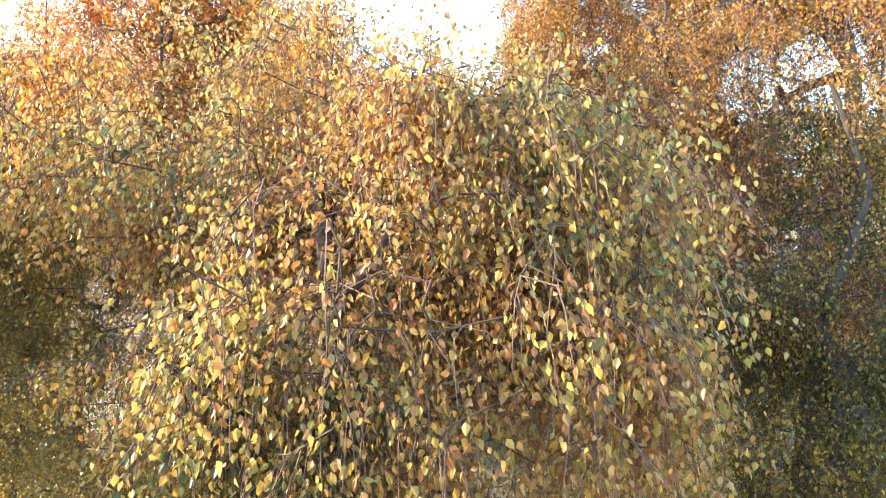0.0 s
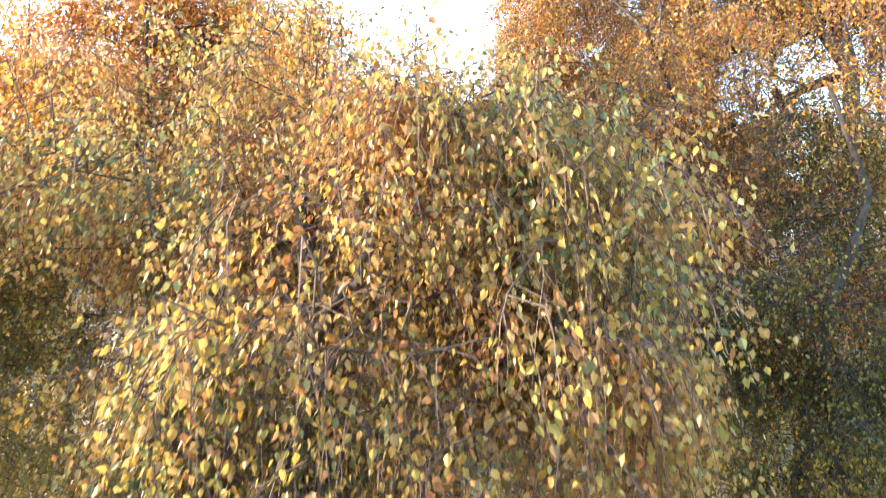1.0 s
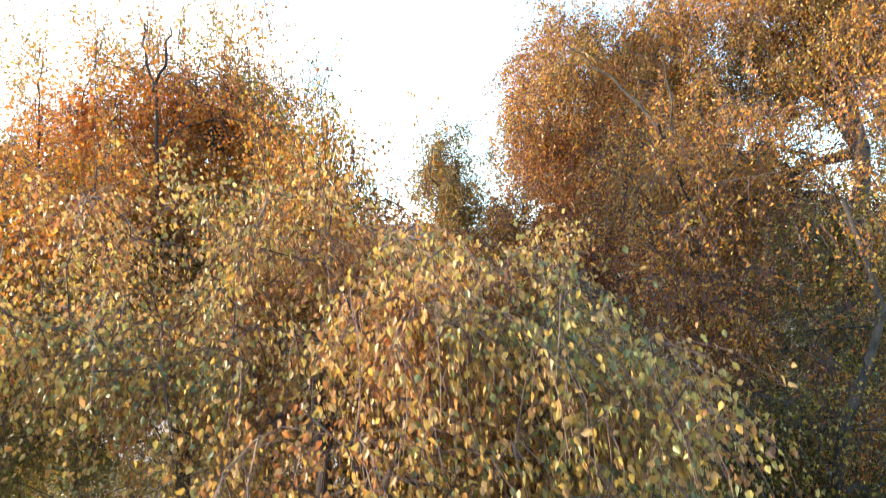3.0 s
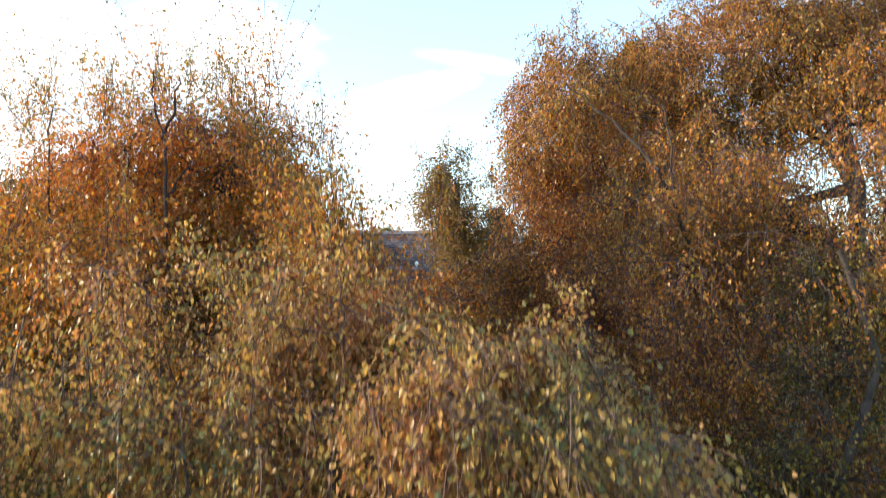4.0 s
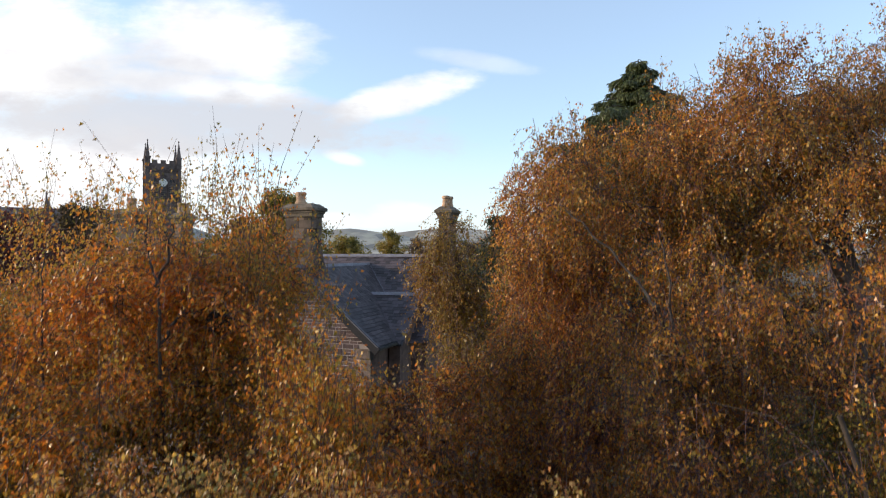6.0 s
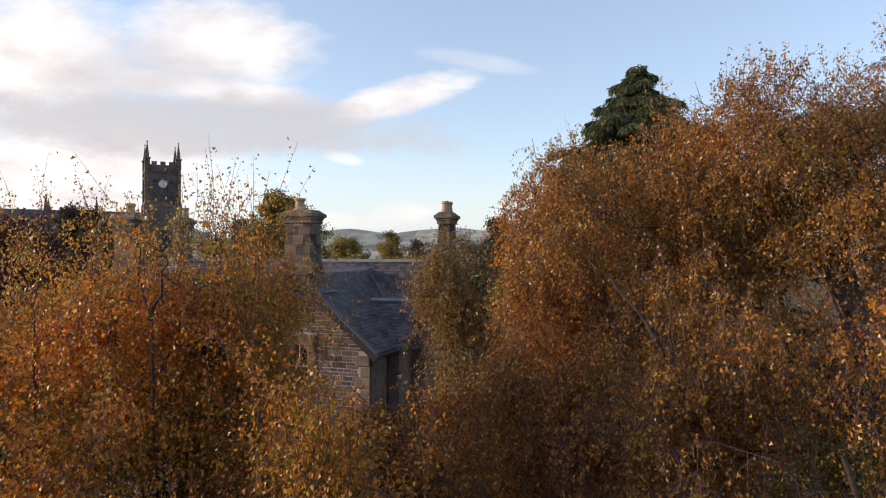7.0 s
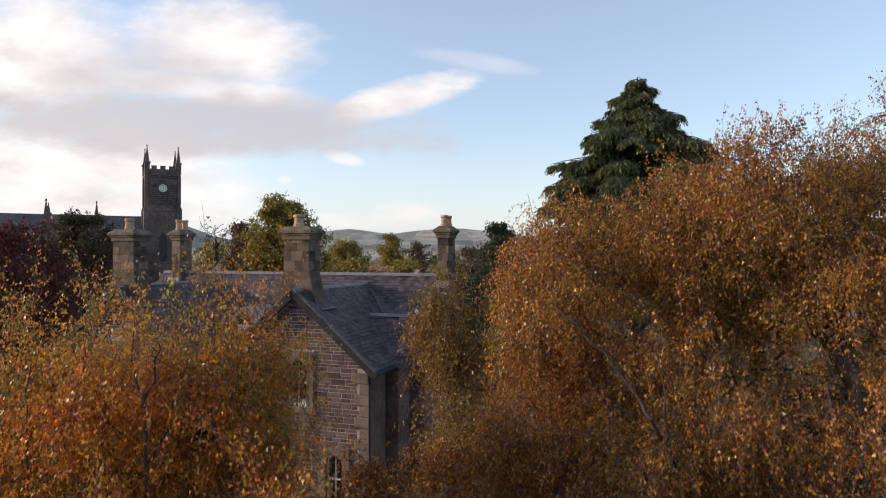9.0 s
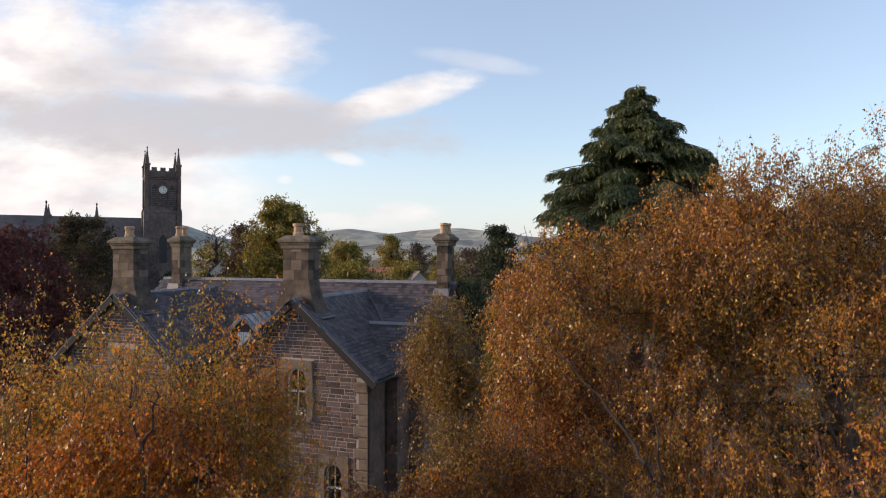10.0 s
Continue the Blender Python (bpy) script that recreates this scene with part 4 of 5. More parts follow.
def build_walls():
    holes = {0: [(-0.04, 4.61, 6.20, 0.78), (1.37, 1.5, 3.12, 0.62)], 1: [(0.08, 4.61, 6.20, 0.78)]}
    for w, cx in enumerate(WING_X):
        h = 2.62
        blocked = []
        cuts = []
        for dx, z0, z1, ww in holes[w]:
            blocked.append(arch_window(cx + dx, z0, z1, ww, z0 > 4))
            cuts.append((cx + dx - ww / 2 - 0.03, cx + dx + ww / 2 + 0.03, z0 - 0.05, z1 + 0.03))
        wall = part("wall", None, house, "gable wall of squared brown sandstone rubble")
        bm = bmesh.new()
        # front face in bands round the openings, then the gable's triangle
        top = RIDGE - 0.12 - PITCH * h
        zs = sorted({0.0, 6.55 if top < 6.55 else top} | {c[2] for c in cuts} | {c[3] for c in cuts})
        zs = [z for z in zs if z <= 6.55]
        for a, b in zip(zs, zs[1:]):
            runs = [(cx - h, cx + h)]
            for c in cuts:
                if c[2] < b - 1e-6 and c[3] > a + 1e-6:
                    runs = [r for x0, x1 in runs for r in ((x0, c[0]), (c[1], x1))]

            def edge(z, side):
                return cx + side * min(h, max(0.0, (RIDGE - 0.12 - z) / PITCH))
            for x0, x1 in runs:
                lo0, lo1 = max(x0, edge(a, -1)), min(x1, edge(a, 1))
                hi0, hi1 = max(x0, edge(b, -1)), min(x1, edge(b, 1))
                add_prism(bm, [(lo0, 0, a), (lo1, 0, a), (hi1, 0, b), (hi0, 0, b)], (0, 0.45, 0))
        e = (RIDGE - 0.12 - 6.55) / PITCH
        add_prism(bm, [(cx - e, 0, 6.55), (cx + e, 0, 6.55), (cx, 0, RIDGE - 0.12)], (0, 0.45, 0))
        bmesh.ops.remove_doubles(bm, verts=list(bm.verts), dist=1e-3)
        bm_part("mortar_bed", bm, M_MORTAR, wall, "lime mortar core")
        for side in (-1, 1):
            x = cx + side * h
            bm = bmesh.new()
            add_box(bm, min(x, x - side * 0.45), max(x, x - side * 0.45), 0.46, 2.8, 0, top)
            add_box(bm, min(x + side * 0.002, x + side * 0.016), max(x + side * 0.002, x + side * 0.016), 0.012, 0.455, 0, top)
            bm_part("side_wall", bm, M_SIDEWALL, house, "side wall of brown sandstone rubble")
        # squared rubble, course by course
        z = 3.0 if w == 1 else 1.6
        n = 0
        while z < 8.35:
            ch = rng_h.choice((0.10, 0.12, 0.14, 0.17, 0.21))
            lim = min(h, (RIDGE - 0.22 - (z + ch)) / PITCH)
            if lim < 0.15:
                break
            x = cx - lim
            while x < cx + lim - 0.06:
                ln = ch * rng_h.uniform(1.2, 2.8) + 0.06
                x1 = min(x + ln, cx + lim)
                for bx0, bx1, bz0, bz1 in blocked:
                    if z + ch > bz0 and z < bz1:
                        if x < bx0 < x1:
                            x1 = bx0 - 0.012
                        elif bx0 <= x < bx1:
                            x = bx1 + 0.012
                            x1 = min(x + ln, cx + lim)
                near_corner = lim >= h - 0.01 and x1 > cx + h - 0.30
                if near_corner:
                    x1 = cx + h - 0.42
                left_corner = lim >= h - 0.01 and x < cx - h + 0.30
                if left_corner:
                    x = cx - h + 0.42
                    x1 = x + ln
                if x1 - x > 0.05:
                    if ch > 0.19 and rng_h.random() < 0.35:
                        lay_stone(w, z, wall, x + 0.011, x1 - 0.011, z + 0.010, z + ch / 2 - 0.006, depth=rng_h.uniform(0.006, 0.016))
                        lay_stone(w, z, wall, x + 0.011, x1 - 0.011, z + ch / 2 + 0.006, z + ch - 0.010, depth=rng_h.uniform(0.006, 0.016))
                        n += 2
                    else:
                        lay_stone(w, z, wall, x + 0.011, x1 - 0.011, z + 0.010, z + ch - 0.010, depth=rng_h.uniform(0.006, 0.018))
                        n += 1
                if near_corner:
                    break
                x = max(x1, x + 0.02)
            z += ch
        part("rubble_facing", mesh_from("rubble_facing", *rest[w], M_RUBBLE_REST), wall, kind="stuff")
        # long-and-short corner stones
        z, k = 0.9 if w == 0 else 3.0, 0
        while z < top - 0.3:
            ln = 0.50 if k % 2 else 0.32
            put_stone(QUOIN, "quoin", wall, cx + h - ln, cx + h + 0.03, z + 0.006, z + 0.35, depth=0.055)
            put_stone(QUOIN, "quoin", wall, cx - h - 0.03, cx - h + ln, z + 0.006, z + 0.35, depth=0.055)
            z += 0.356
            k += 1
    bm = bmesh.new()
    add_box(bm, -10.43, 3.85, 2.42, 2.85, 0, 5.9)
    add_box(bm, -10.43, 3.85, 8.6, 9.0, 0, 5.9)
    for x0, x1 in ((-10.43, -9.98), (3.45, 3.85)):
        add_prism(bm, [(x0, 2.86, 0), (x0, 8.59, 0), (x0, 8.59, 6.2), (x0, MAIN_Y, MAIN_RIDGE - 0.15), (x0, 2.86, 6.2)], (x1 - x0, 0, 0))
    wall = bm_part("wall", bm, M_SIDEWALL, house, "main range wall of sandstone rubble")
    bm = bmesh.new()
    add_box(bm, 2.89, 3.30, 1.35, 2.40, 0, 5.95)
    add_prism(bm, [(3.30, 1.36, 5.96), (3.30, 3.4, 5.96), (3.30, 3.4, 7.0), (3.30, 3.0, 7.33)], (-0.35, 0, 0))
    bm_part("wall", bm, M_SIDEWALL, house, "side wall of the small return wing")


def slope_frame(a, along, down):
    a, along, down = Vector(a), Vector(along).normalized(), Vector(down).normalized()
    return a, along, down, along.cross(down).normalized() * (1 if along.cross(down).z > 0 else -1)


def inside(poly, x, y):
    hit = False
    n = len(poly)
    for i in range(n):
        (x0, y0), (x1, y1) = poly[i], poly[(i + 1) % n]
        if (y0 > y) != (y1 > y) and x < (x1 - x0) * (y - y0) / (y1 - y0) + x0:
            hit = not hit
    return hit


def slate_roof(a, along, down, poly, singles=0, label="slate roof slope"):
    """A roof slope: boards, and slates course by course. poly: outline in metres along the ridge and down the slope from the corner a."""
    a, s, d, n = slope_frame(a, along, down)
    roof = part("roof", None, house, label)
    bm = bmesh.new()
    add_prism(bm, [a + s * p[0] + d * p[1] - n * 0.02 for p in poly], n * -0.10)
    bm_part("boards", bm, M_UNDER, roof)
    rng = random.Random(int(a.x * 91 + a.y * 17))
    xs, ys = [p[0] for p in poly], [p[1] for p in poly]
    gauge = 0.155
    verts, quads, count = [], [], 0
    unit_me = None
    row = 0
    y = min(ys)
    while y < max(ys):
        x = min(xs) - (0.13 if row % 2 else 0.0)
        while x < max(xs):
            w = rng.uniform(0.16, 0.27)
            if inside(poly, x + w / 2, y + gauge / 2):
                ln = gauge + 0.05 + rng.uniform(-0.02, 0.02)
                p0 = a + s * (x + 0.001) + d * y + n * 0.006
                ex, ey, ez = s * (w - 0.002), d * ln, n * 0.012
                tilt = n * 0.016
                if count < singles:
                    if unit_me is None:
                        v = [(0, 0, 0), (1, 0, 0), (1, 1, 0), (0, 1, 0), (0, 0, 1), (1, 0, 1), (1, 1, 1), (0, 1, 1)]
                        unit_me = mesh_from("slate", v, [(0, 3, 2, 1), (4, 5, 6, 7), (0, 1, 5, 4), (1, 2, 6, 5), (2, 3, 7, 6), (3, 0, 4, 7)], M_SLATE_PIECE)
                    ey2 = ey + tilt
                    m = Matrix(((ex.x, ey2.x, ez.x, p0.x), (ex.y, ey2.y, ez.y, p0.y), (ex.z, ey2.z, ez.z, p0.z), (0, 0, 0, 1)))
                    part("slate", unit_me, roof, m=m)
                else:
                    b = len(verts)
                    verts += [p0, p0 + ex, p0 + ex + ey + tilt, p0 + ey + tilt, p0 + ez, p0 + ex + ez, p0 + ex + ey + tilt + ez, p0 + ey + tilt + ez]
                    quads += [(b + i, b + j, b + k, b + l) for i, j, k, l in ((4, 5, 6, 7), (0, 1, 5, 4), (1, 2, 6, 5), (2, 3, 7, 6), (3, 0, 4, 7))]
                count += 1
            x += w
        y += gauge
        row += 1
    if verts:
        part("slating", fast_mesh("slating", np.array(verts), np.array(quads), M_SLATE), roof, kind="stuff")


K = math.sqrt(1 + PITCH * PITCH)


def build_roofs():
    for w, cx in enumerate(WING_X):
        # right and left slopes of each wing, cut to the valleys with the main range
        for side in (1, -1):
            poly = [(-0.32, 0.0), (-0.32, 2.98 * K), (2.35, 2.98 * K), (5.33, 0.0)]
            slate_roof((cx, 0, RIDGE), (0, 1, 0), (side, 0, -PITCH), poly, 300 if (w == 0 and side == 1) else 0)
            bm = bmesh.new()
            add_bar(bm, (cx + side * 0.05, -0.33, RIDGE - 0.14), (cx + side * 3.03, -0.33, RIDGE - 0.14 - PITCH * 2.98), 0.06, 0.26)
            bm_part("bargeboard", bm, M_BARGE, house, "dark painted bargeboard", bevel=0.008)
            bm = bmesh.new()
            add_bar(bm, (cx + side * 0.04, -0.29, RIDGE + 0.015), (cx + side * 3.03, -0.29, RIDGE + 0.015 - PITCH * 2.99), 0.15, 0.035)
            bm_part("verge", bm, M_VALLEY, house, "grey lead verge strip", bevel=0.006)
            bm = bmesh.new()
            add_bar(bm, (cx + side * 3.01, -0.25, 5.92), (cx + side * 3.01, 2.3, 5.92), 0.12, 0.10)
            bm_part("gutter", bm, M_IRON, house, "black iron gutter", bevel=0.02)
            bm = bmesh.new()
            add_bar(bm, (cx + side * 2.95, 2.38, RIDGE - PITCH * 2.95 + 0.03), (cx, 5.33, RIDGE + 0.03), 0.16, 0.02)
            bm_part("valley", bm, M_VALLEY, house, "lead valley gutter")
        bm = bmesh.new()
        add_prism(bm, [(cx - 0.11, -0.30, RIDGE - 0.07), (cx + 0.11, -0.30, RIDGE - 0.07), (cx + 0.03, -0.30, RIDGE + 0.035), (cx - 0.03, -0.30, RIDGE + 0.035)], (0, 5.67, 0))
        bm_part("ridge", bm, M_LEAD, house, "grey ridge capping", bevel=0.01)
    slate_roof((-10.6, MAIN_Y, MAIN_RIDGE), (1, 0, 0), (0, -1, -PITCH), [(0, 0), (14.6, 0), (14.6, 3.5 * K), (0, 3.5 * K)], 0, "main slate roof slope facing the trees")
    slate_roof((-10.6, MAIN_Y, MAIN_RIDGE), (1, 0, 0), (0, 1, -PITCH), [(0, 0), (14.6, 0), (14.6, 3.5 * K), (0, 3.5 * K)], 0, "rear slate roof slope")
    bm = bmesh.new()
    add_prism(bm, [(-10.6, MAIN_Y - 0.14, MAIN_RIDGE - 0.05), (-10.6, MAIN_Y + 0.14, MAIN_RIDGE - 0.05), (-10.6, MAIN_Y + 0.05, MAIN_RIDGE + 0.07), (-10.6, MAIN_Y - 0.05, MAIN_RIDGE + 0.07)], (14.6, 0, 0))
    bm_part("ridge", bm, M_LEAD, house, "grey ridge capping", bevel=0.01)
    slate_roof((1.25, 3.0, 7.45), (1, 0, 0), (0, -1, -PITCH), [(0, 0), (2.15, 0), (2.15, 1.8 * K), (1.85, 1.8 * K)], 0, "slate slope of the small return wing")
    slate_roof((1.25, 3.0, 7.45), (1, 0, 0), (0, 1, -PITCH), [(0, 0), (2.15, 0), (2.15, 0.6), (0, 0.6)], 0, "slate slope of the small return wing")
    bm = bmesh.new()
    add_prism(bm, [(1.25, 2.88, 7.42), (1.25, 3.12, 7.42), (1.25, 3.04, 7.53), (1.25, 2.96, 7.53)], (2.15, 0, 0))
    bm_part("ridge", bm, M_LEAD, house, "grey ridge capping", bevel=0.01)
    bm = bmesh.new()
    add_lathe(bm, [(0.03, 7.50), (0.025, 7.56), (0.06, 7.59), (0.072, 7.65), (0.055, 7.70), (0.015, 7.73)], 10, 3.32, 3.0)
    bm_part("finial", bm, M_WHITE, house, "white ball finial")
    bm = bmesh.new()
    add_lathe(bm, [(0.045, 0.2), (0.045, 5.8)], 8, 2.90, -0.08)
    add_lathe(bm, [(0.07, 5.55), (0.11, 5.85)], 8, 2.90, -0.08)
    bm_part("downpipe", bm, M_IRON, house, "black iron rainwater pipe")
    for x, o in ((WING_X[0] + 0.81, 0.81), (WING_X[1] + 0.92, 0.92)):
        bm = bmesh.new()
        add_bar(bm, (x, 0.18, RIDGE - PITCH * o + 0.03), (x, 1.02, RIDGE - PITCH * o + 0.03), 0.16, 0.05)
        bm_part("flashing", bm, M_LEAD, house, "pale lead flashing at the chimney foot", bevel=0.01)
    for x, w in ((3.55, 0.36), (-9.60, 0.36)):
        bm = bmesh.new()
        add_box(bm, x - w, x + w, MAIN_Y - 0.62, MAIN_Y + 0.62, 8.25, 8.66, 0.05)
        bm_part("flashing", bm, M_LEAD, house, "pale lead skirt round the chimney foot", bevel=0.015)
    # small roof-light dormer between the gables
    dormer = part("dormer", None, house, "small dormer with a lead roof and pale frame")
    bm = bmesh.new()
    add_prism(bm, [(-4.35, 2.55, 5.9), (-3.15, 2.55, 5.9), (-3.15, 2.55, 7.05), (-3.75, 2.55, 7.55), (-4.35, 2.55, 7.05)], (0, 1.6, 0))
    bm_part("cheeks", bm, M_SLATE, dormer)
    for side in (-1, 1):
        bm = bmesh.new()
        add_prism(bm, [(-3.75, 2.42, 7.60), (-3.75 + side * 0.72, 2.42, 7.0), (-3.75 + side * 0.72, 4.0, 7.0), (-3.75, 4.3, 7.60)], (0, 0, 0.05))
        bm_part("lead_roof", bm, M_PALELEAD, dormer, "pale ribbed glazing")
        for j in range(4):
            bm = bmesh.new()
            y = 2.5 + 0.42 * j
            add_bar(bm, (-3.75, y, 7.67), (-3.75 + side * 0.72, y, 7.07), 0.05, 0.04)
            bm_part("lead_roll", bm, M_LEAD, dormer)
        bm = bmesh.new()
        add_bar(bm, (-3.75, 2.40, 7.58), (-3.75 + side * 0.74, 2.40, 6.95), 0.05, 0.15)
        bm_part("barge", bm, M_PALELEAD, dormer, "pale weathered bargeboard")
    bm = bmesh.new()
    add_box(bm, -4.05, -3.45, 2.50, 2.548, 6.15, 6.95)
    bm_part("casement", bm, M_WHITE, dormer, "white casement")


def chimney(cx, cy, w, d, z_foot, z_flare, z_cap, z_top, flare, pots, label, foot_z=None):
    """A stone stack: flared foot, coursed shaft, moulded cap, clay pots. Blocks stand as pieces."""
    ch = part("chimney", None, house, label)
    ch.matrix_basis = pose(cx, cy, 0)
    bm = bmesh.new()
    rings = []
    for k in range(7):
        f = k / 6
        o = flare * (1 - f) ** 1.5
        rings.append((w / 2 + o, d / 2 + o * 0.1, z_foot + (z_flare - z_foot) * f))
    rings += [(w / 2 - 0.03, d / 2 - 0.03, z_flare + 0.001), (w / 2 - 0.03, d / 2 - 0.03, z_cap)]
    add_stack(bm, rings)
    bm_part("core", bm, M_STACK, ch)
    z, k = z_flare, 0
    rng = random.Random(int(100 * cx))
    while z < z_cap - 0.1:
        h = min(rng.uniform(0.26, 0.36), z_cap - z)
        f0 = flare * max(0.0, (z_flare - z) / (z_flare - z_foot)) ** 1.2 if z < z_flare else 0.0
        half = w / 2 + f0
        cuts = [-half, rng.uniform(-0.25, 0.1) * w + (0.12 if k % 2 else -0.06), half]
        if w > 0.9 and k % 2:
            cuts = [-half, -0.2 * w + rng.uniform(-0.06, 0.06), 0.22 * w + rng.uniform(-0.06, 0.06), half]
        for x0, x1 in zip(cuts, cuts[1:]):
            if x1 - x0 > 0.08:
                put_stone(BLOCK, "block", ch, x0 + 0.002, x1 - 0.002, z + 0.002, z + h - 0.002, y=-d / 2 + 0.03, depth=0.03 + rng.uniform(0, 0.003))
        for side in (-1, 1):
            turn = Matrix.Translation((side * (half - 0.03), 0, 0)) @ Matrix.Rotation(side * math.pi / 2, 4, "Z")
            c2 = [-d / 2 + 0.03, rng.uniform(-0.2, 0.2) * d, d / 2]
            for y0, y1 in zip(c2, c2[1:]):
                m = turn @ Matrix.Translation((y0 + 0.004, -0.03, z + 0.004)) @ Matrix.Diagonal((y1 - y0 - 0.008, 0.05, h - 0.008, 1))
                part("block", BLOCK, ch, m=m)
        z += h
        k += 1
    bm = bmesh.new()
    t = z_top - z_cap
    prof = [(0.05, 0.0), (0.05, 0.28), (0.09, 0.30), (0.09, 0.43), (0.15, 0.47), (0.15, 0.70), (0.12, 0.72), (-0.04, 1.0)]
    add_stack(bm, [(w / 2 + o, d / 2 + o, z_cap + f * t) for o, f in prof])
    bm_part("cap", bm, M_CAP, ch, "moulded weathered stone cap", bevel=0.012)
    for px, py, r, top in pots:
        bm = bmesh.new()
        add_lathe(bm, [(r * 1.15, z_top - 0.05), (r * 1.1, z_top + 0.08), (r * 0.95, z_top + 0.12), (r * 0.9, top - 0.12), (r * 1.12, top - 0.10), (r * 1.12, top - 0.03), (r * 0.95, top), (r * 0.7, top), (r * 0.7, top - 0.15)], 12, px, py)
        bm_part("chimney_pot", bm, M_POT, ch, "buff clay chimney pot")


build_walls()
build_roofs()
chimney(0.0, 0.60, 1.00, 0.72, 7.7, 9.15, 10.22, 10.68, 0.50, [(-0.12, 0, 0.17, 11.10)], "tall flared stone chimney on the gable")
chimney(-7.544, 0.60, 1.00, 0.72, 7.7, 9.15, 10.22, 10.68, 0.50, [(-0.05, 0, 0.17, 11.10)], "tall flared stone chimney on the gable")
chimney(3.55, MAIN_Y, 0.46, 0.85, 7.6, 8.9, 10.35, 10.85, 0.12, [(0, -0.22, 0.15, 11.28), (0, 0.22, 0.15, 11.28)], "narrow end chimney with a pair of pots")
chimney(-9.60, MAIN_Y, 0.46, 0.80, 7.8, 9.1, 10.35, 10.85, 0.16, [(0, -0.2, 0.14, 11.32), (0, 0.2, 0.14, 11.32)], "twin-flue stone chimney with a pair of pots")


# ---- the church ----
church = tagged(new("church"), "dark gothic stone church with a pinnacled clock tower", "church")
church.matrix_basis = pose(-43.0, 97.0, 0, 0, 0, 29)


def pinnacle(x, y, z0, z1, r, name="pinnacle"):
    bm = bmesh.new()
    h = z1 - z0
    add_box(bm, x - r, x + r, y - r, y + r, z0, z0 + 0.36 * h)
    add_box(bm, x - r * 1.25, x + r * 1.25, y - r * 1.25, y + r * 1.25, z0 + 0.36 * h, z0 + 0.41 * h)
    add_lathe(bm, [(r * 1.15, z0 + 0.41 * h), (r * 0.16, z0 + 0.93 * h), (r * 0.42, z0 + 0.95 * h), (r * 0.1, z1)], 4, x, y, math.pi / 4)
    bm_part(name, bm, M_CHURCH, church, "stone pinnacle")


def lancet(x, z0, z1, w, y, slats=0):
    """A pointed opening: a recess with its frame and louvres."""
    win = part("window", None, church, "pointed belfry opening with louvres" if slats else "pointed church window")
    win.matrix_basis = pose(x, y, 0)
    s = z1 - w * 0.9
    arc = [(-w / 2, z0), (-w / 2, s), (-w * 0.36, s + 0.5 * (z1 - s)), (0, z1), (w * 0.36, s + 0.5 * (z1 - s)), (w / 2, s), (w / 2, z0)]
    bm = bmesh.new()
    big = [(px * 1.35, pz if i in (0, 6) else pz + 0.14) for i, (px, pz) in enumerate(arc)]
    for (a, b, c, d) in zip(arc, arc[1:], big, big[1:]):
        add_prism(bm, [(a[0], -0.14, a[1]), (b[0], -0.14, b[1]), (d[0], -0.14, d[1]), (c[0], -0.14, c[1])], (0, 0.16, 0))
    bm_part("window_frame", bm, M_CHURCH, win)
    bm = bmesh.new()
    add_prism(bm, [(px, -0.02, pz) for px, pz in arc], (0, 0.016, 0))
    bm_part("pane", bm, M_IRON, win, "dark leaded glass")
    for i in range(slats):
        z = z0 + (s - z0) * (i + 0.5) / slats
        bm = bmesh.new()
        add_prism(bm, [(-w / 2, -0.02, z + 0.1), (-w / 2, -0.12, z - 0.02), (-w / 2, -0.12, z - 0.06), (-w / 2, -0.02, z + 0.05)], (w, 0, 0))
        bm_part("louvre", bm, M_CHURCH, win)


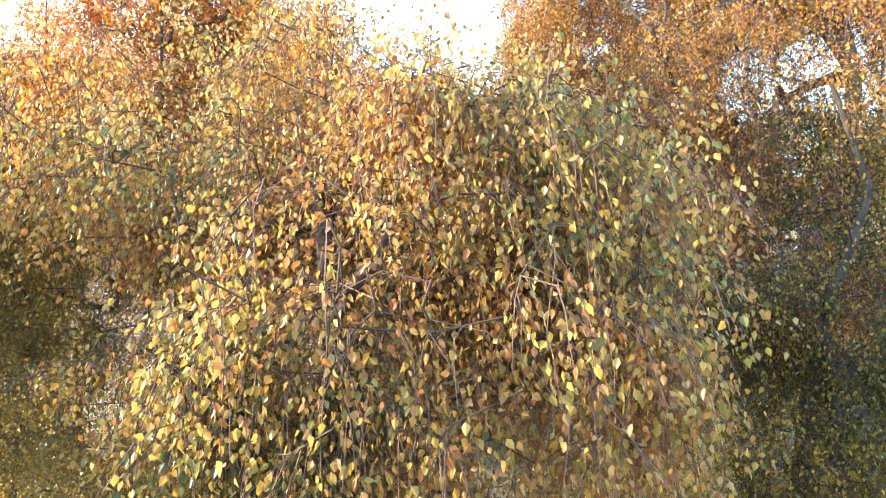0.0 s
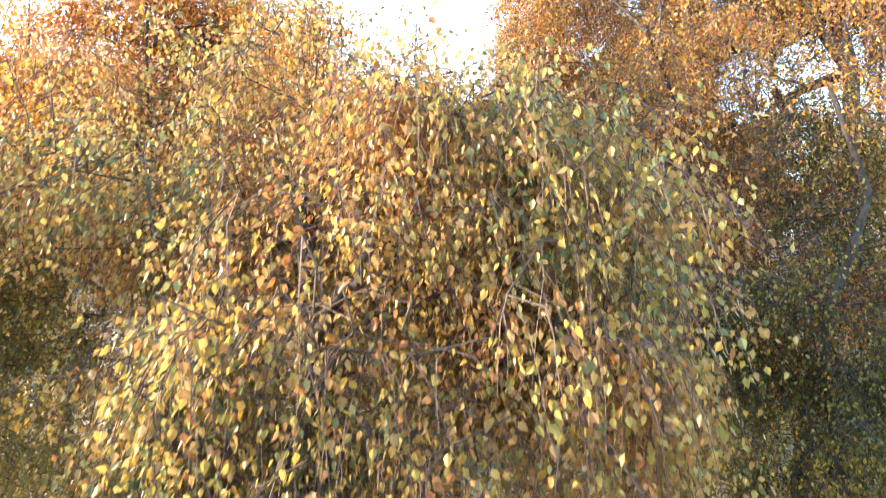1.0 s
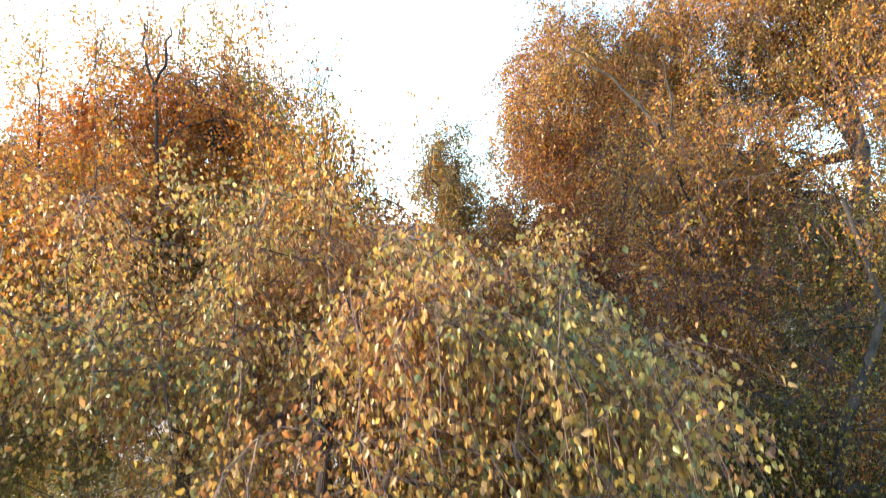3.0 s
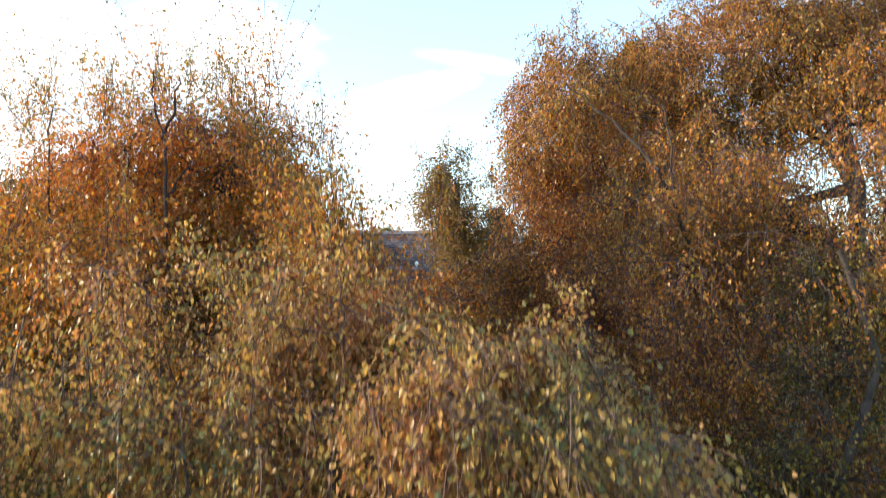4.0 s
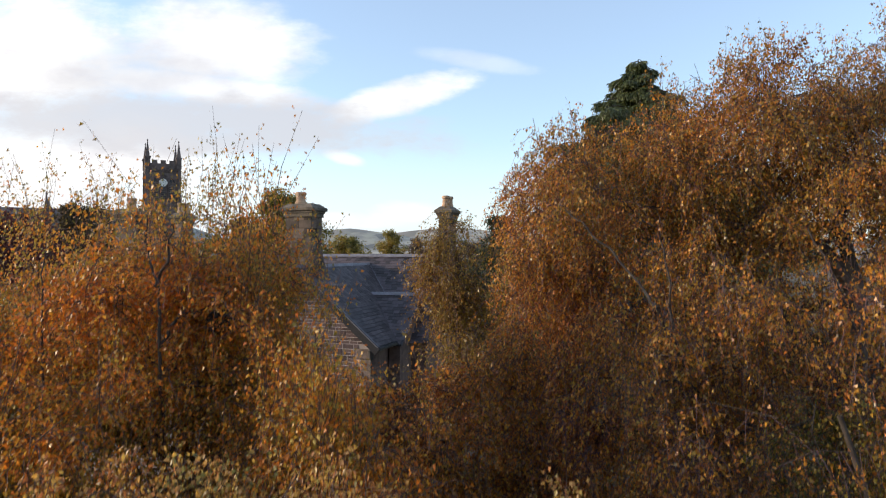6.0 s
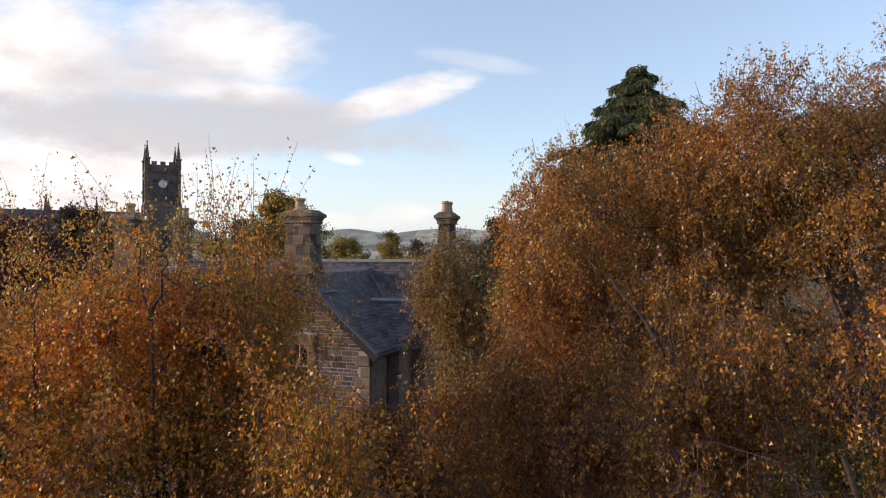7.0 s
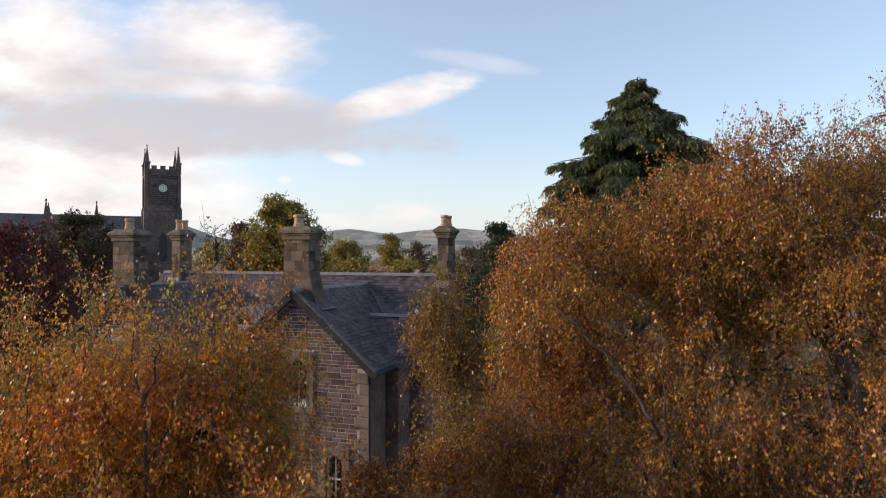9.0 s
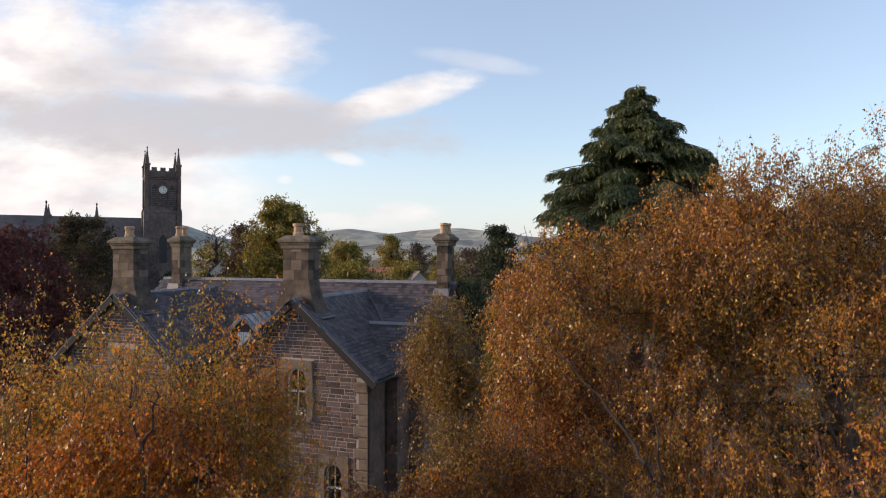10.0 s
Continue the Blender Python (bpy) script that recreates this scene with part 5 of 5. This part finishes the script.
def build_church():
    W = 2.2
    bm = bmesh.new()
    prof = [(0.25, 0), (0.25, 15.9), (0.32, 15.95), (0.32, 16.15), (0.0, 16.4), (0.0, 20.95), (0.12, 21.0), (0.12, 21.22), (0.22, 21.26), (0.22, 21.5), (0.14, 21.54), (0.14, 22.25)]
    add_stack(bm, [(W + o, W + o, z) for o, z in prof])
    bm_part("tower", bm, M_CHURCH, church, "square stone clock tower")
    for sx, sy in ((0, -1), (0, 1), (-1, 0), (1, 0)):
        for k in (-1.2, 0.0, 1.2):
            bm = bmesh.new()
            if sx == 0:
                add_box(bm, k - 0.36, k + 0.36, sy * (W - 0.03) - 0.15, sy * (W - 0.03) + 0.15, 22.25, 22.75)
            else:
                add_box(bm, sx * (W - 0.03) - 0.15, sx * (W - 0.03) + 0.15, k - 0.36, k + 0.36, 22.25, 22.75)
            bm_part("merlon", bm, M_CHURCH, church)
    for sx in (-1, 1):
        for sy in (-1, 1):
            pinnacle(sx * (W - 0.05), sy * (W - 0.05), 21.5, 25.8, 0.36)
            bm = bmesh.new()
            x, y = sx * (W + 0.05), sy * (W + 0.05)
            add_box(bm, x - 0.38, x + 0.38, y - 0.38, y + 0.38, 0, 16.2)
            add_box(bm, x - 0.38, x + 0.38, y - 0.38, y + 0.38, 16.2, 16.9, 0.2)
            add_box(bm, x - 0.24, x + 0.24, y - 0.24, y + 0.24, 16.9, 21.3)
            bm_part("buttress", bm, M_CHURCH, church)
    for x, w in ((-1.15, 0.8), (0.02, 0.7), (1.2, 0.8)):
        lancet(x, 17.0, 20.2 if x else 18.9, w, -W - 0.02, 9)
    lancet(0.0, 8.5, 12.8, 1.1, -W - 0.27)
    clock = part("clock", None, church, "round white clock face with dark marks and pointers")
    clock.matrix_basis = pose(0, -W - 0.04, 19.4)
    bm = bmesh.new()
    add_lathe(bm, [(0.58, 0), (0.58, 0.10), (0.54, 0.13)], 28)
    bm_part("dial", bm, M_WHITE, clock, "white dial", m=pose(0, 0, 0, 90))
    for i in range(12):
        bm = bmesh.new()
        a = math.pi * i / 6
        add_bar(bm, (0.30 * math.sin(a), -0.15, 0.30 * math.cos(a)), (0.52 * math.sin(a), -0.15, 0.52 * math.cos(a)), 0.09, 0.02)
        bm_part("hour_mark", bm, M_IRON, clock)
    for a, ln in ((radians(118), 0.30), (radians(20), 0.46)):
        bm = bmesh.new()
        add_bar(bm, (0, -0.17, 0), (ln * math.sin(a), -0.17, ln * math.cos(a)), 0.06, 0.02)
        bm_part("pointer", bm, M_IRON, clock)
    # nave, running away to the west behind the tower, with its aisle
    bm = bmesh.new()
    add_box(bm, -45, -W - 0.3, 0.5, 9.5, 0, 11.6)
    add_prism(bm, [(-45.1, 0.4, 11.6), (-45.1, 9.6, 11.6), (-45.1, 5.0, 15.2)], (0.5, 0, 0))
    bm_part("nave_wall", bm, M_CHURCH, church, "long nave wall")
    for sy in (-1, 1):
        bm = bmesh.new()
        add_prism(bm, [(-45.3, 5.0, 15.5), (-W - 0.1, 5.0, 15.5), (-W - 0.1, 5.0 + sy * 5.0, 11.5), (-45.3, 5.0 + sy * 5.0, 11.5)], (0, 0, -0.2))
        bm_part("nave_roof", bm, M_CHURCHROOF, church, "brown-grey slate nave roof")
    bm = bmesh.new()
    add_box(bm, -40, -W - 0.35, -4.5, 0.49, 0, 7.6)
    bm_part("aisle_wall", bm, M_CHURCH, church)
    bm = bmesh.new()
    add_prism(bm, [(-40.2, 0.48, 10.6), (-W - 0.36, 0.48, 10.6), (-W - 0.36, -4.8, 7.6), (-40.2, -4.8, 7.6)], (0, 0, -0.2))
    bm_part("aisle_roof", bm, M_CHURCHROOF, church)
    # gabled transept on the far side of the trees
    bm = bmesh.new()
    add_prism(bm, [(-23.0, -6.5, 0), (-14.0, -6.5, 0), (-14.0, -6.5, 10.2), (-18.5, -6.5, 13.6), (-23.0, -6.5, 10.2)], (0, 7.5, 0))
    bm_part("transept", bm, M_CHURCH, church, "gabled stone transept")
    for side in (-1, 1):
        bm = bmesh.new()
        add_prism(bm, [(-18.5, -6.7, 13.9), (-18.5 + side * 4.8, -6.7, 10.1), (-18.5 + side * 4.8, 4.0, 10.1), (-18.5, 4.0, 13.9)], (0, 0, -0.2))
        bm_part("transept_roof", bm, M_CHURCHROOF, church)
    pinnacle(-14.6, -6.4, 11.6, 17.0, 0.5)
    pinnacle(-8.7, -4.6, 12.2, 17.0, 0.45)
    pinnacle(-14.9, 4.8, 14.6, 17.2, 0.35)


build_church()

# ---- trees and houses in the distance ----
def far_tree(name, label, seed, x, y, height, width, low, mat, leaf=0.34, n=170, wood=M_DARKBARK, spread=1.0, per=7, peak=0.25, bare=False):
    """A park tree: the crown is a stack of rounded masses from low up to height."""
    rng = random.Random(seed)
    lobes = []
    span = height - low
    for i in range(13):
        f = (i + 0.5) / 13
        half = width / 2 * math.sin(math.pi * (0.27 + 0.62 * f)) ** 0.8
        a = 2.4 * i + rng.uniform(-0.4, 0.4)
        half *= 1.25
        o = half * 0.45 * spread
        r = max(width * 0.14, half * 0.66)
        lobes.append(((x + o * math.cos(a), y + o * math.sin(a), min(low + span * f, height - r * 0.62)), (r, r, r * 0.8), 1.0))
    trunk = [(x, y, 0), (x + 0.1, y, low * 0.6 + 0.3), (x, y, low + 0.25 * span), (x, y, low + 0.55 * span), (x, y, low + 0.8 * span)]
    n, leaf = int(n * 1.9), leaf * 1.2
    return make_tree(name, label, seed, trunk, lobes, n, 3, per if bare else per + 2, (leaf, leaf * 0.75), mat, wood=wood, twig_mat=M_DARKBARK, twig_len=(0.3 * leaf * 6, 0.6 * leaf * 6), droop=0.15,
                     trunk_r=0.028 * height, fine=None, steps=1, near=-40, shell=0.45, spread_leaf=leaf * 0.6, min_wood=0.02 if not bare else 0.03, group="trees beyond the house")


far_tree("copper_beech", "dark maroon copper beech beside the church", 31, -31.6, 43, 11.2, 12, 1.0, MAROON, 0.20, 700, per=10)
far_tree("yew_tree", "dark brownish evergreen tree in front of the church", 32, -32.7, 58, 13.2, 7.6, 0.8, DARKOLIVE, 0.20, 480, per=10)
far_tree("lime_tree", "tall yellow-green lime tree behind the roofs", 33, -21.9, 88, 17.0, 9.8, 3.0, YELLOWGREEN, 0.28, 700, per=10)
far_tree("oak_tree", "dark russet oak behind the roofs", 34, -28.5, 92, 14.0, 5.6, 2.0, BROWN, 0.24, 380)
far_tree("bare_tree", "nearly bare tree with open twigs", 35, -37.5, 105, 14.5, 7.0, 3.0, BROWN, 0.09, 260, per=1, bare=True)
far_tree("poplar_tree", "slim green-gold poplar in the middle distance", 36, -13.0, 160, 14.4, 6.2, 1.0, YELLOWGREEN, 0.36, 200)
far_tree("hedge_tree", "round olive tree in the middle distance", 37, -21.5, 140, 12.4, 9.0, 1.0, YELLOWGREEN, 0.36, 240)
far_tree("hedge_tree", "brownish bare-topped tree in the middle distance", 38, -6.0, 165, 12.2, 8.0, 1.0, BROWN, 0.34, 220, per=4)
far_tree("hedge_tree", "brownish bare-topped tree in the middle distance", 39, 5.5, 120, 10.8, 7.5, 1.0, BROWN, 0.30, 220, per=3)
far_tree("pine_tree", "dark spreading pine beyond the house", 40, 6.7, 72, 13.1, 5.0, 1.0, EVERGREEN, 0.22, 260, per=10)
for i, (x, y, h, w) in enumerate(((-15.5, 62, 7.2, 5.0), (-11.0, 58, 7.0, 5.0), (-7.0, 62, 7.3, 5.0), (-2.8, 60, 7.0, 5.0), (1.8, 58, 7.6, 5.0), (6.2, 50, 7.8, 5.0), (-32.5, 90, 6.8, 6.0), (-28.0, 84, 7.0, 6.0), (-38.5, 92, 7.0, 5.0))):
    far_tree("hedge_tree", "low dark green tree just behind the roofs", 90 + i, x, y, h, w, 0.3, (EVERGREEN, YELLOWGREEN)[i % 2], 0.24, 200)
for i, (x, y, h, w) in enumerate(((-28, 190, 10.5, 14), (-40, 170, 11.5, 12), (-16, 220, 10, 14), (2, 210, 10, 14), (16, 190, 10.5, 14), (-8, 130, 7.6, 9), (-17, 118, 7.4, 10), (1, 118, 7.2, 9), (-26, 112, 7.8, 9), (-50, 140, 12, 12), (28, 150, 11, 14))):
    far_tree("park_tree", "distant green and russet tree in a mixed row", 50 + i, x, y, h, w, 0.3, (YELLOWGREEN, BROWN, OLIVE)[i % 3] if i not in (5, 6, 7) else YELLOWGREEN, 0.44, 115)


def cottage(x, y, w, d, h, roof, mat_roof, turn, label):
    c = tagged(new("cottage"), label, "house")
    c.matrix_basis = pose(x, y, 0, 0, 0, turn)
    bm = bmesh.new()
    add_prism(bm, [(-w / 2, -d / 2, 0), (w / 2, -d / 2, 0), (w / 2, -d / 2, h), (0, -d / 2, h + roof - 0.12), (-w / 2, -d / 2, h)], (0, d, 0))
    bm_part("wall", bm, M_RENDER, c)
    for side in (-1, 1):
        bm = bmesh.new()
        add_prism(bm, [(0, -d / 2 - 0.3, h + roof), (side * (w / 2 + 0.3), -d / 2 - 0.3, h - 0.2), (side * (w / 2 + 0.3), d / 2 + 0.3, h - 0.2), (0, d / 2 + 0.3, h + roof)], (0, 0, 0.15))
        bm_part("roof", bm, mat_roof, c)
    bm = bmesh.new()
    add_box(bm, -0.45, 0.45, -d / 2 - 0.05, -d / 2 + 0.02, h - 1.4, h - 0.3)
    bm_part("window", bm, M_IRON, c, "dark window")


cottage(-5.9, 128, 3.6, 8, 4.3, 2.0, M_GREYROOF, 20, "small pale cottage with a grey roof far off")
cottage(-15.5, 150, 14.0, 7, 4.6, 1.9, M_REDROOF, 88, "long low house with a red tiled roof")
cottage(-36.2, 104, 3.2, 6, 6.9, 1.8, M_GREYROOF, 15, "pale gabled house among the trees")


# ---- the cedar ----
def cedar(x, y, height, seed, wide=0.79, low=7.5, full=1.0):
    """A deodar: close whorls of boughs that reach out level and nod at their ends, each a flat fan of hanging sprays."""
    rng = np.random.default_rng(seed)
    root = tagged(new("cedar_tree"), "dark green cedar with drooping tiers of boughs", "tree")
    root.location = (x, y, 0)
    bm = bmesh.new()
    add_lathe(bm, [(0.42, 0), (0.34, height * 0.3), (0.2, height * 0.65), (0.08, height * 0.9), (0.02, height - 0.1)], 12)
    bm_part("trunk", bm, M_DARKBARK, root)
    segs, rad, P, D, Ln = [], [], [], [], []
    z = low
    while z < height - 0.1:
        deep = height - z
        reach = min(0.10 + deep * wide, 4.5)
        for j in range(11 if deep > 1.2 else 8):
            a = rng.uniform(0, 2 * math.pi)
            r = reach * rng.choice((0.72, 0.86, 0.95, 1.05, 1.2), p=(0.2, 0.25, 0.25, 0.2, 0.1))
            zz = z + rng.uniform(-0.34, 0.28)
            lift = rng.uniform(0.05, 0.42)
            out = np.array([math.cos(a), math.sin(a), 0.0])
            side = np.array([-math.sin(a), math.cos(a), 0.0])
            f = np.linspace(0, 1, 7)[:, None]
            pts = out * r * f + np.array([0, 0, 1.0]) * (zz + lift * r * f - (lift + 0.08) * r * f ** 2.0) + side * rng.normal(0, 0.08) * r * f ** 2
            segs += list(zip(pts[:-1], pts[1:]))
            th = 0.010 + 0.011 * r * (1 - f[:, 0])
            rad += list(zip(th[:-1], th[1:]))
            n = int((30 + 110 * r) * full)
            g = rng.random(n) ** 0.55 * 5.99
            i = g.astype(int)
            half = 0.09 + 0.20 * r * np.sin(np.pi * np.clip(g / 6 * 0.86 + 0.12, 0, 1))
            off = rng.uniform(-1, 1, n) * half
            base = pts[i] * (1 - (g - i))[:, None] + pts[i + 1] * (g - i)[:, None] + side * off[:, None] + np.array([0, 0, -1.0]) * (0.45 * np.abs(off))[:, None]
            P.append(base)
            D.append(unit(out * 0.9 + side * (off / half)[:, None] * 0.6 + rng.normal(0, 0.2, (n, 3)) + (0, 0, 0.05)))
            Ln.append(rng.uniform(0.18, 0.50, n) * min(1.0, 0.45 + r / 2.5))
        z += 0.30 if deep < 4 else 0.38
    part("branch_frame", fast_mesh("branch_frame", *tubes(np.array(segs), np.array(rad), 5), M_DARKBARK), root, kind="stuff")
    P, D, Ln = np.concatenate(P), np.concatenate(D), np.concatenate(Ln)
    base, tip, ll = [], [], []
    p, d = P, D
    for s in range(2):
        d = unit(d + np.array([0, 0, -0.75]))
        q = p + d * (Ln / 2)[:, None]
        for _ in range(4):
            f = rng.random((len(p), 1))
            base.append(p * (1 - f) + q * f)
            tip.append(unit(d + np.array([0, 0, -0.35]) + rng.normal(0, 0.28, p.shape)))
            ll.append(rng.uniform(0.12, 0.27, len(p)))
        p = q
    base, tip, ll = np.concatenate(base), np.concatenate(tip), np.concatenate(ll)
    nor = unit(np.cross(tip, rng.normal(size=tip.shape)))
    part("crown", fast_mesh("crown", *leaf_fan(base, tip, nor, ll, ll * 0.22, None), CEDAR), root, kind="stuff")


cedar(8.2, 27.0, 17.3, 61, full=0.5)
cedar(14.3, 29.0, 13.0, 62, 0.7, 9.0, 0.25)

# ---- unseen wood added behind the drone, its height limiting low sky light ----
for i, (x, y, h, w) in enumerate(((-11, -13, 9.0, 9), (-3.5, -15, 9.4, 9), (4.5, -14, 8.8, 9), (12, -12, 9.2, 9))):
    far_tree("park_tree", "unseen russet park tree added behind the drone to screen the low sky", 120 + i, x, y, h, w, 0.6, OLIVE, 0.4, 80)
